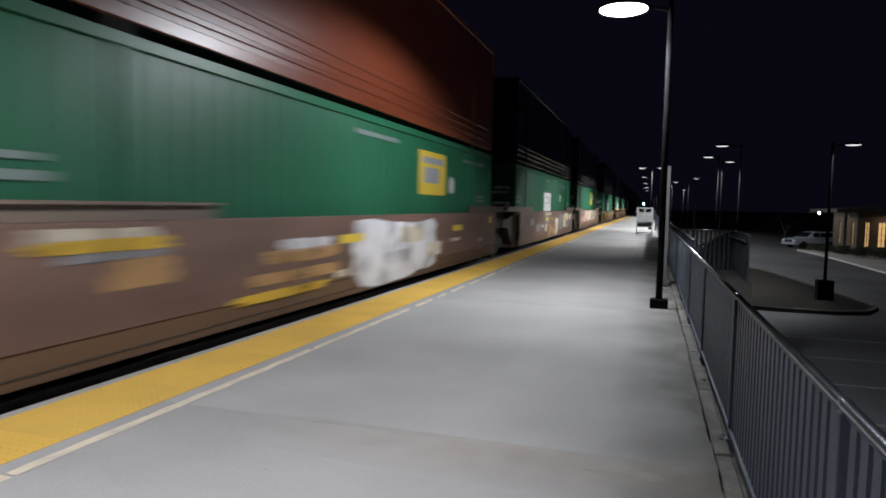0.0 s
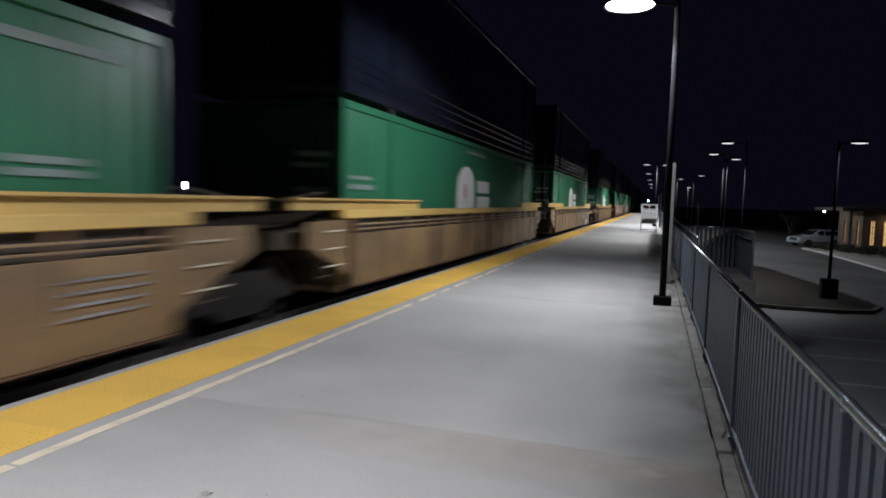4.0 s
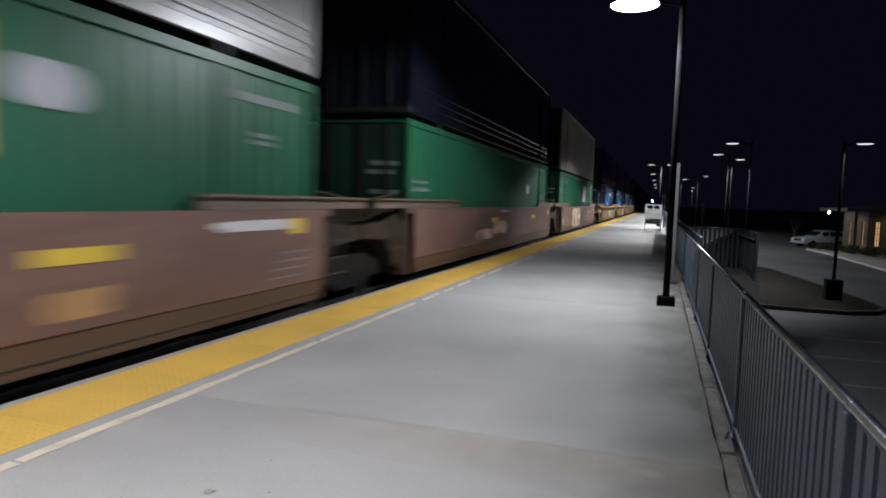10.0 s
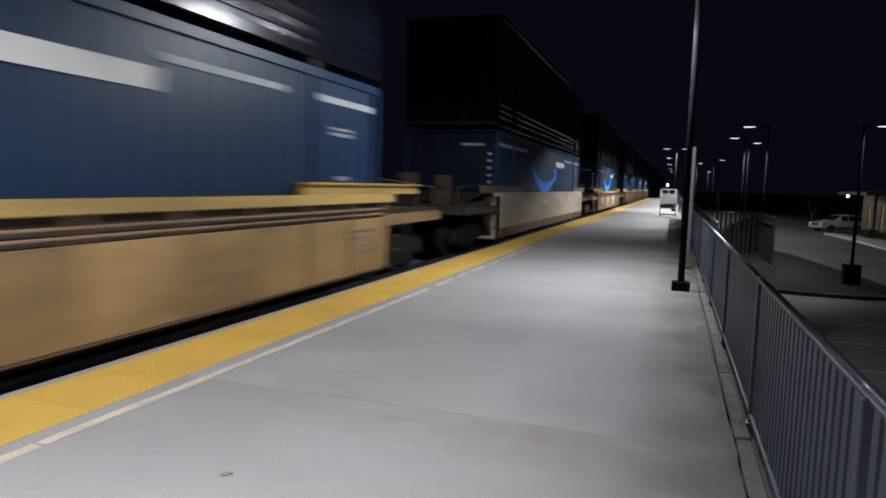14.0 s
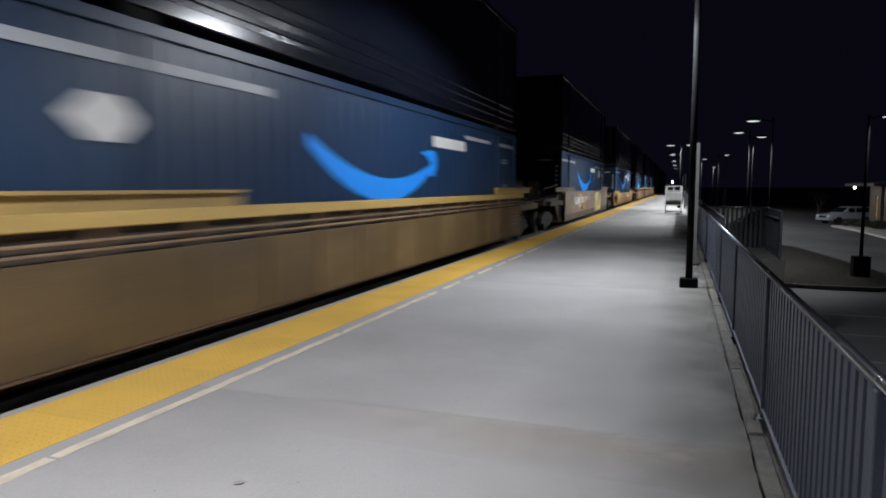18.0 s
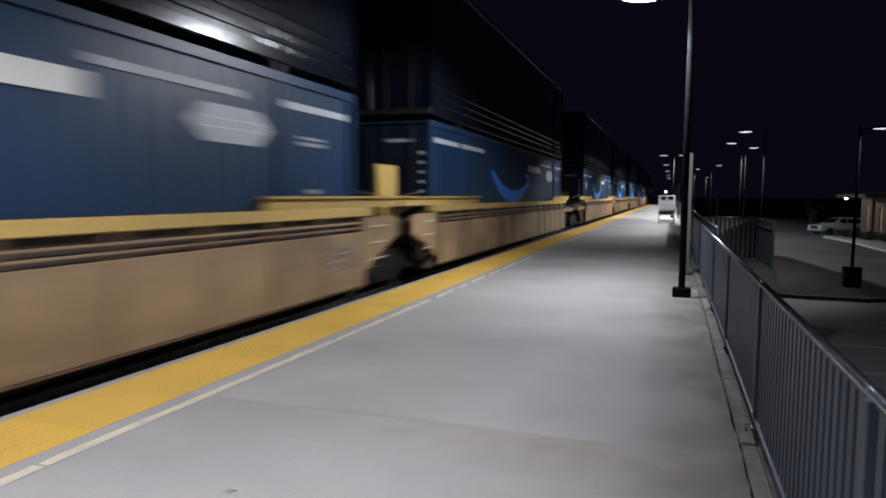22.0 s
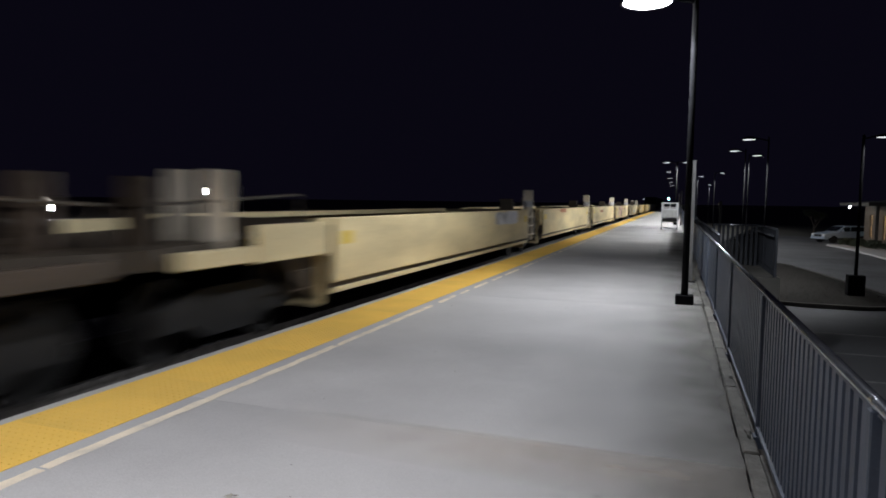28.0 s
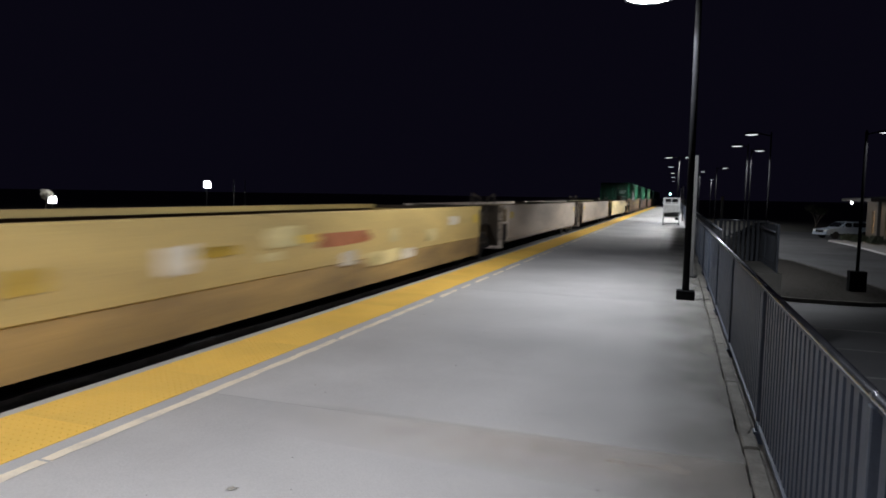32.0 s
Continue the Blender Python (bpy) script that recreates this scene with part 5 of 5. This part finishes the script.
            part("guide_plate", shared(("guide", s, round(y1 - y0, 2), top), lambda: boxes((a, b, 0, y1 - y0, top, top + 0.14), (min(s * 1.33, s * 1.46), max(s * 1.33, s * 1.46), 0, y1 - y0, top + 0.14, top + 0.17)), guide), guide, t).location.y = y0
    part("floor", shared(("wfloor", length), lambda: boxes((-1.36, 1.36, 0, length, 0.03 if length > 13 else 0.18, 0.075 if length > 13 else 0.24)), P_DECK), P_DECK, t)
    sill_mat = paint_mat if kind == "rib" or length < 13 else P_DECK
    for y in (0.0, length):
        s = -1 if y == 0 else 1
        reach = near if s < 0 else far
        part("bulkhead", shared(("bulk", s, top), lambda: boxes((-1.36, 1.36, -0.04, 0.04, 0.05, top - 0.1)), paint_mat), paint_mat, t).location.y = y + s * 0.06

        def deck():
            bm = bmesh.new()
            e = [(s * 0.1, 0.12), (s * 0.1, top - 0.02), (s * 0.7, 1.06), (s * reach, 1.0), (s * reach, 0.80), (s * 0.9, 0.74), (s * 0.35, 0.3)]
            return prism(bm, e, -1.25, 1.25)
        d = part("end_deck", shared(("deck", s, reach, top), deck, P_DECK), P_DECK, t, "dark sloped steel end deck")
        d.location.y = y
        if kind == "rib" and reach <= 2.5:
            for q in (-1.47, 1.43):
                part("end_plate", shared(("eplate", q, s), lambda: prism(bmesh.new(), [(s * 0.03, 0.3), (s * 0.03, 1.16), (s * 1.3, 1.14), (s * 1.3, 0.8), (s * 0.75, 0.62)], q, q + 0.04), paint_mat), paint_mat, d, "painted plate beside the end deck")
            for k in range(3):
                part("grab_iron", shared(("grab", s), lambda: tubes(((1.49, s * 0.25, 0), (1.49, s * 0.8, 0), 0.012), n=6), G_CREAM), G_CREAM, d, "pale grab iron").location.z = 0.5 + 0.25 * k
        if reach > 2.5:
            for q in (-1.44, 1.30):
                part("side_sill", shared(("sill", q, s), lambda: boxes((q, q + 0.14, min(s * 0.1, s * (reach - 0.35)), max(s * 0.1, s * (reach - 0.35)), 0.78, 0.96), bevel=0.012), sill_mat), sill_mat, d, "side sill of the end deck")
        if length < 13:
            part("end_mark", shared(("emark",), lambda: boxes((SIDE + 0.003, SIDE + 0.009, -0.15, 0.15, 0.88, 1.06)), YELLOWM), YELLOWM, t, "yellow square by the car's end").location.y = y - s * 0.35
        if paint_mat is P_CREAM and reach <= 2.5 and s > 0:
            up = part("end_upright", shared(("upright",), lambda: boxes((1.08, 1.42, -0.035, 0.035, 0.25, 1.88), bevel=0.012), G_CREAM), G_CREAM, d, "pale upright end plate")
            part("label_plate", shared(("uplabel",), lambda: boxes((1.09, 1.41, -0.043, -0.036, 1.32, 1.52)), G_WHITE), G_WHITE, up, "white plate")
            up.location.y = reach - 0.12
            for k in range(3):
                part("grab_iron", shared(("egrab",), lambda: tubes(((1.47, 0.15, 0), (1.47, 1.15, 0), 0.02), n=6), G_CREAM), G_CREAM, d, "pale grab iron").location.z = 0.45 + 0.28 * k
            part("valve_box", shared(("valve",), lambda: boxes((0.35, 0.78, -0.12, 0.12, 1.0, 1.58), bevel=0.02), P_DECK), P_DECK, d, "dark box on the end deck").location.y = reach - 0.3
        if length < 13 and reach > 2.5 and s < 0:
            for q in (0.55, 1.05):
                part("end_upright", shared(("endup", q), lambda: boxes((q, q + 0.32, -0.03, 0.03, 0.85, 1.8), bevel=0.012), G_CREAM), G_CREAM, d, "pale upright end plate").location.y = -reach + 1.1
        if length < 13 and reach > 2.5:
            for q in (-1.46, 1.42):
                part("end_panel", shared(("epanel", q, s), lambda: boxes((q, q + 0.04, min(s * 0.05, s * 1.7), max(s * 0.05, s * 1.7), 0.76, 1.2), bevel=0.01), paint_mat), paint_mat, d, "painted side panel of the end deck")
        rung = shared(("rung", s), lambda: tubes(((1.40, s * 0.35, 0), (1.40, s * 0.85, 0), 0.014), n=6), P_DECK)
        for k in range(4):
            part("ladder_rung", rung, P_DECK, d).location.z = 0.35 + 0.24 * k
        for q in (0.35, 0.85):
            part("ladder_stile", shared(("stile", s, q), lambda: tubes(((1.40, s * q, 0.3), (1.40, s * q, 1.2), 0.016), n=6), P_DECK), P_DECK, d)
        part("handrail", tubes(((1.2, s * 0.4, 1.0), (1.2, s * 0.4, 1.55), 0.018), ((1.2, s * 0.4, 1.55), (1.2, s * (reach - 0.2), 1.42), 0.018), ((1.2, s * (reach - 0.2), 1.42), (1.2, s * (reach - 0.2), 0.95), 0.014), n=6), P_DECK, d)
        if reach > 2.5:
            part("coupler", boxes((-0.12, 0.12, min(s * (reach - 0.3), s * (reach + 0.28)), max(s * (reach - 0.3), s * (reach + 0.28)), 0.45, 0.72), bevel=0.02), DARK, t).location.y = y
            part("brake_stand", boxes((0.55, 0.95, -0.03, 0.03, 1.0, 1.7), (0.65, 0.85, -0.08, 0.08, 1.4, 1.62)), P_DECK, d).location.y = s * (reach - 0.5)
            truck(t, y + s * (reach - 1.55))
        elif s > 0:
            truck(t, y + reach)
        if s > 0 and reach <= 2.5 and kind == "rib":
            if paint_mat not in (P_TAN, P_DRAB):
                part("connector_post", boxes((1.02, 1.1, reach - 0.42, reach + 0.42, 0.95, 1.66 if paint_mat is P_TOFFEE else 2.02), bevel=0.01), rail, d, "upright end plate")
    # yellow reflectors and white stencil bars
    if kind == "plain" and length > 13:
        for y in (LEN - 4.4, LEN - 10.2):
            if y < length - 1.2:
                part("reflector", shared(("reflector",), lambda: boxes((SIDE + 0.003, SIDE + 0.009, 0, 0.8, 0.89, 1.02)), YELLOWM), YELLOWM, t, "yellow reflector").location.y = y
        part("end_reflector", shared(("endref",), lambda: boxes((SIDE + 0.003, SIDE + 0.009, 0, 0.3, 1.0, 1.19)), YELLOWM), YELLOWM, t, "yellow square by the car's end").location.y = length - 0.85
    stand = 0.019 if kind == "rib" else 0.001
    if length > 13:
        part("stencil", shared(("stencil", stand), lambda: boxes(*[(SIDE + stand, SIDE + stand + 0.003, 0, 0.9, 0.46 + 0.10 * k, 0.485 + 0.10 * k) for k in range(4)]), G_GREY), G_GREY, t, "grey stencil bars").location.y = length - 1.3
    rows = list(patches)
    rnd = random.Random(seed * 7 + 1)
    if len(patches) > 3:
        for _ in range(9):
            m = rnd.choice([q[4] for q in patches if q[4] not in (G_YEL, G_RUST)] + [G_GREY if length > 13 else G_BUFF, G_CREAM])
            y0, z0 = rnd.uniform(0.2, length - 1.8), rnd.uniform(0.36, 1.0)
            rows.append((y0, y0 + rnd.uniform(0.3, 1.5), z0, z0 + rnd.uniform(0.08, 0.35), m))
    for k, (y0, y1, z0, z1, m) in enumerate(rows):
        part("sprayed_patch", blob(y0, y1, z0, min(z1, top - 0.02), seed * 17 + k, SIDE + (0.019 if kind == "rib" else 0.001) + 0.0035 * (k % 5)), m, t, "sprayed graffiti patch")
    return t


TRAIN = []          # (thing, y at the start)


def unit(far_end, kind, paint_mat, lower=None, upper=None, patches=(), near=1.75, far=1.75, length=LEN, tint=""):
    """One unit of the train, with its load; far_end is where its far bulkhead stands at the start."""
    n = far_end - length
    words = {"rib": "ribbed steel well car", "plain": "smooth steel well car", "two": "two-tone steel well car", "low": "low two-tone steel well car", "open": "open-silled steel well car"}[kind]
    load = "running empty" if lower is None else "carrying stacked containers"
    mark = " with graffiti" if patches and "graffiti" not in tint else ""
    car = well_car(kind, paint_mat, length, near, far, patches, len(TRAIN) + 3, f"{tint} {words}{mark} {load}".strip())
    TRAIN.append((car, n))
    if lower:
        TRAIN.append((place_container(lower, LOWER, BOX_LO), n))
    if upper:
        TRAIN.append((place_container(upper, UPPER, BOX_HI), n))


SH, LO = 1.75, 3.15
unit(-1.0, "plain", P_BROWN, "yellow", "navy", [], LO, SH, 16.15, "brown")
unit(18.97, "plain", P_BROWN, "yellow", "red", [(6.2, 10.6, 0.1, 1.23, G_WHITE), (3.9, 6.0, 0.72, 0.9, G_ORANGE), (3.3, 5.6, 0.3, 0.42, G_YEL), (3.6, 6.0, 0.48, 0.64, G_ORANGE), (0.8, 2.4, 1.04, 1.16, G_YEL), (0.8, 2.2, 1.09, 1.25, G_CREAM)], SH, SH, 16.15, "brown")
unit(38.94, "plain", P_BROWN, "white", "navy", [(5.7, 6.8, 0.72, 1.16, G_GREY), (6.5, 8.6, 0.15, 0.69, G_ORANGE), (5.7, 6.4, 0.4, 0.74, G_CREAM), (8.6, 9.9, 0.14, 0.97, G_CREAM), (9.9, 11.5, 0.33, 1.14, G_GREY), (11.7, 14, 0.4, 1.18, G_CREAM), (7.5, 8.1, 0.9, 1.01, G_YEL), (5.7, 7.5, 1.1, 1.24, G_CREAM)], SH, SH, 16.15, "brown")
unit(59.09, "plain", P_BUFFED, "yellow2", "navy", [(9.2, 13.4, 0.62, 1.26, G_PINK), (6.0, 11.8, 0.55, 1.25, G_CREAM), (0.5, 6.5, 0.5, 1.24, G_PINK), (9.4, 14.2, 0.36, 0.52, G_ORANGE), (10.7, 11.5, 0.75, 1.09, G_GREY), (11.5, 12.7, 0.84, 1.19, G_PINK), (12.5, 14.2, 0.19, 0.55, G_ORANGE), (8.9, 9.9, 0.86, 1.0, G_YEL), (10.7, 11.4, 0.91, 0.99, G_YEL)], SH, LO, 16.15, "pale graffiti-covered")
unit(83.28, "low", P_OCHRE, "cap", "navy", [], LO, LO, 16.15, "yellow")
unit(106.0, "rib", P_DRAB, "cap", "navy", [], LO, SH, 16.15, "tan")
unit(126.0, "rib", P_DRAB, "cap", "navy", [], SH, SH, 16.15, "tan")
unit(147.55, "rib", P_DRAB, "cap", "navy", [(11.1, 12.9, 0.55, 0.79, G_GREY), (13.6, 14.2, 0.1, 0.46, G_WHITE)], SH, LO, 16.15, "tan")
unit(172.23, "rib", P_DRAB, "cap", "navy", [], LO, LO, 16.15, "dusty brown")
unit(196.04, "plain", P_DUST, "cap", "navy", [(0.1, 1.1, 0.74, 1.18, G_PINK), (3.6, 6, 0.5, 0.81, G_WHITE), (1.5, 3.5, 0.94, 1.15, G_ORANGE), (0.1, 0.8, 0.56, 0.84, G_CREAM), (4.3, 5.7, 1.08, 1.27, G_YEL), (1.1, 3.2, 0.32, 0.73, G_ORANGE), (6, 7.7, 0.5, 1.08, G_PINK)], LO, SH, 16.15, "graffiti-covered brown")
unit(216.17, "plain", P_DARKGREY, "cap", "navy", [(4.8, 5.8, 0.41, 1.28, G_CREAM), (5.9, 7.2, 0.79, 1.28, G_TEAL), (7.2, 8.1, 0.12, 1.25, G_WHITE), (6.1, 7.2, 0.48, 0.81, G_WHITE), (8.6, 9.8, 0.52, 1.08, G_PINK), (9.8, 10.7, 0.2, 1.23, G_GREY), (10.8, 12.4, 0.44, 1.27, G_CREAM), (5.9, 7.3, 0.1, 0.73, G_GREY)], SH, SH, 16.15, "graffiti-covered grey")
unit(235.88, "plain", P_DARKGREY, "cap", "navy", [(10.2, 12.2, 0.1, 1.28, G_CREAM), (12.2, 13.3, 0.52, 1.25, G_TURQ), (10.5, 11.6, 0.89, 0.99, G_YEL), (12.5, 13.5, 0.24, 0.55, G_OLIVE), (13.5, 15.4, 0.48, 1.14, G_GREY), (13.9, 15.2, 0.31, 0.76, G_ORANGE), (14.7, 16.1, 0.76, 1.27, G_PINK), (15.4, 16.1, 0.84, 1.27, G_WHITE), (13.6, 14.7, 0.86, 1.07, G_YEL)], SH, LO, 16.15, "graffiti-covered cream")
unit(260.04, "plain", P_MAROON, "yellow2", "grey", [(11.8, 12.5, 0.44, 0.69, G_ORANGE), (13.8, 15.6, 1.06, 1.19, G_WHITE)], LO, SH, 16.15, "maroon")
unit(279.79, "plain", P_MAROON, "plain", "navy", [(4.3, 6.2, 0.46, 0.73, G_PINK), (6.1, 7.9, 0.54, 0.91, G_PINK), (6.9, 8.3, 1.15, 1.23, G_WHITE)], SH, SH, 16.15, "maroon")
unit(299.54, "plain", P_MAROON, "white2", "grey", [(3.9, 7.5, 0.18, 1.26, G_CREAM), (0.1, 0.5, 0.51, 0.73, G_CREAM)], SH, LO, 16.15, "maroon")
unit(323.08, "rib", P_TOFFEE, "long", "navy", [(11, 12.9, 0.26, 0.91, G_BLUE), (6.4, 9.0, 0.3, 0.92, G_BUFF), (8.8, 10.9, 0.2, 0.92, G_GREY)], LO, SH, 16.15, "ochre")
unit(342.76, "rib", P_TOFFEE, "long", "navy", [(10.4, 13, 0.1, 1.05, G_WHITE), (8.2, 9.2, 0.21, 0.53, G_CREAM), (3.8, 4.3, 0.52, 0.95, G_CREAM)], SH, SH, 16.15, "ochre")
unit(362.5, "rib", P_TOFFEE, "arc", "navy", [(0.2, 1.1, 0.25, 0.76, G_WHITE)], SH, LO, 16.15, "ochre")
unit(386.15, "plain", P_PALE, "arc", "navy", [], LO, LO, 16.15, "pale")
unit(410.02, "rib", P_TAN, "hex", "navy", [(1.2, 2.9, 0.53, 0.94, G_WHITE), (5.2, 6.8, 0.2, 0.93, G_CREAM), (9.1, 10.8, 0.32, 1, G_WHITE)], LO, LO, 16.15, "tan")
unit(433.26, "rib", P_SOOTSHADE, "hex", "navy", [], LO, SH, 16.15, "dusty")
unit(452.88, "rib", P_SOOTSHADE, "long", "navy", [(6.4, 8.8, 0.58, 0.88, G_OLIVE)], SH, SH, 16.15, "tan")
unit(472.5, "rib", P_SOOTSHADE, "near", "navy", [], SH, LO, 16.15, "tan")
unit(496.59, "plain", P_UMBER, "long", "navy", [(2.5, 4.3, 0.69, 1.06, G_WHITE), (4.3, 6.4, 0.72, 1.04, G_WHITE), (9.6, 12.7, 0.14, 1.21, G_BUFF), (1.1, 1.7, 0.96, 1.09, G_YEL), (3.8, 4.6, 1.07, 1.16, G_YEL), (4.3, 6.3, 0.43, 0.65, G_ORANGE), (1.1, 2, 0.53, 0.93, G_OLIVE), (7, 8.3, 0.78, 1.19, G_GREY)], LO, LO, 16.15, "graffiti-covered grey")
unit(520.61, "low", P_OCHRE, "long", "navy", [(2.4, 3.9, 0.61, 0.86, G_GREY), (9.6, 11.7, 0.59, 0.78, G_CREAM)], LO, LO, 16.15, "yellow")
unit(543.81, "rib", P_DUST, "long", "navy", [], LO, SH, 16.15, "dusty tan")
unit(563.33, "rib", P_DUST, "long", "navy", [(0.1, 1.4, 0.34, 1.11, G_GREY)], SH, SH, 16.15, "dusty tan")
unit(582.8, "rib", P_DUST, "long", "navy", [], SH, LO, 16.15, "dusty tan")
unit(606.29, "rib", P_TAN, "near", "navy", [], LO, SH, 16.15, "tan")
unit(625.42, "rib", P_TAN, "long", "navy", [(0.1, 0.5, 0.16, 0.84, G_GREY)], SH, SH, 16.15, "tan")
unit(644.93, "rib", P_TAN, "long", "navy", [], SH, LO, 16.15, "tan")
unit(668.19, "plain", P_PINK, "arc", "navy", [(5.9, 10.4, 0.46, 1.23, G_PINK), (10.6, 11.6, 0.5, 1.22, G_WHITE), (11.9, 12.9, 0.62, 1.18, G_RUST), (12.2, 14.0, 0.4, 1.25, G_CREAM), (9.0, 10.3, 0.58, 0.68, G_YEL), (13.6, 14.4, 0.4, 0.9, G_OLIVE), (5.9, 7.2, 1, 1.26, G_WHITE)], LO, SH, 16.15, "graffiti-covered pink")
unit(687.6, "plain", P_DUST, "arc", "navy", [(2.3, 4, 0.93, 1.28, G_WHITE), (4, 5.4, 0.92, 1.28, G_CREAM), (0.1, 0.7, 1, 1.28, G_PINK)], SH, SH, 16.15, "graffiti-covered brown")
unit(707.0, "plain", P_PALE, "arc", "navy", [], SH, LO, 16.15, "pale")
unit(725.9, "open", P_CREAM, None, None, [(8.4, 11.1, 0.86, 1.28, G_WHITE)], LO, 1.3, 12.4, "cream")
unit(740.87, "open", P_CREAM, None, None, [(3.5, 5, 1.08, 1.25, G_RUST)], 1.3, 1.3, 12.4, "cream")
unit(755.83, "open", P_CREAM, None, None, [(3.4, 5.3, 0.9, 1.05, G_RUST)], 1.3, 1.3, 12.4, "cream")
unit(771.14, "plain", P_CREAM, None, None, [(2.4, 5.7, 0.35, 1.24, G_PINK), (7.1, 8.5, 0.95, 1.1, G_RUST), (0.3, 0.7, 0.9, 1.1, G_YEL), (2.9, 3.5, 0.91, 0.98, G_YEL)], 1.3, 1.3, 12.4, "cream")
unit(786.6, "plain", P_CREAM, None, None, [(5.9, 9.3, 0.45, 0.76, G_WHITE)], 1.3, LO, 12.4, "pale")
unit(805.3, "plain", P_GOLD, None, None, [(3, 5.1, 0.58, 0.82, G_WHITE)], LO, 1.3, 12.4, "golden yellow")
unit(821.2, "two", P_GOLD, None, None, [(5, 6.6, 0.77, 0.97, G_RUST), (4.3, 5, 0.87, 0.98, G_YEL), (2.4, 3.4, 0.83, 0.95, G_YEL), (0.8, 1.1, 0.73, 0.93, G_YEL)], 1.3, 1.3, 12.4, "golden yellow")
unit(836.4, "plain", P_PALE, None, None, [], 1.3, 1.3, 12.4, "pale")
unit(851.6, "plain", P_PALE, None, None, [], 1.3, 1.3, 12.4, "pale")
unit(866.8, "plain", P_CREAM, None, None, [], 1.3, LO, 12.4, "cream")
unit(889.0, "plain", P_DUST, "cap", None, [], LO, SH, 16.15, "dusty")
unit(908.8, "plain", P_BROWN, "plain", None, [], SH, SH, 16.15, "brown")
unit(928.6, "plain", P_MAROON, "yellow", None, [], SH, LO, 16.15, "maroon")
unit(952.5, "plain", P_DUST, "cap", None, [], LO, SH, 16.15, "dusty")
unit(972.3, "plain", P_BROWN, "plain", None, [], SH, SH, 16.15, "brown")
unit(992.1, "plain", P_MAROON, "yellow", None, [], SH, LO, 16.15, "maroon")


def motions():
    for ob, y in TRAIN:
        walk(ob, [(0.0, pose(TRACK, y, 0)), (END, pose(TRACK, y - SPEED * END, 0))])


motions()
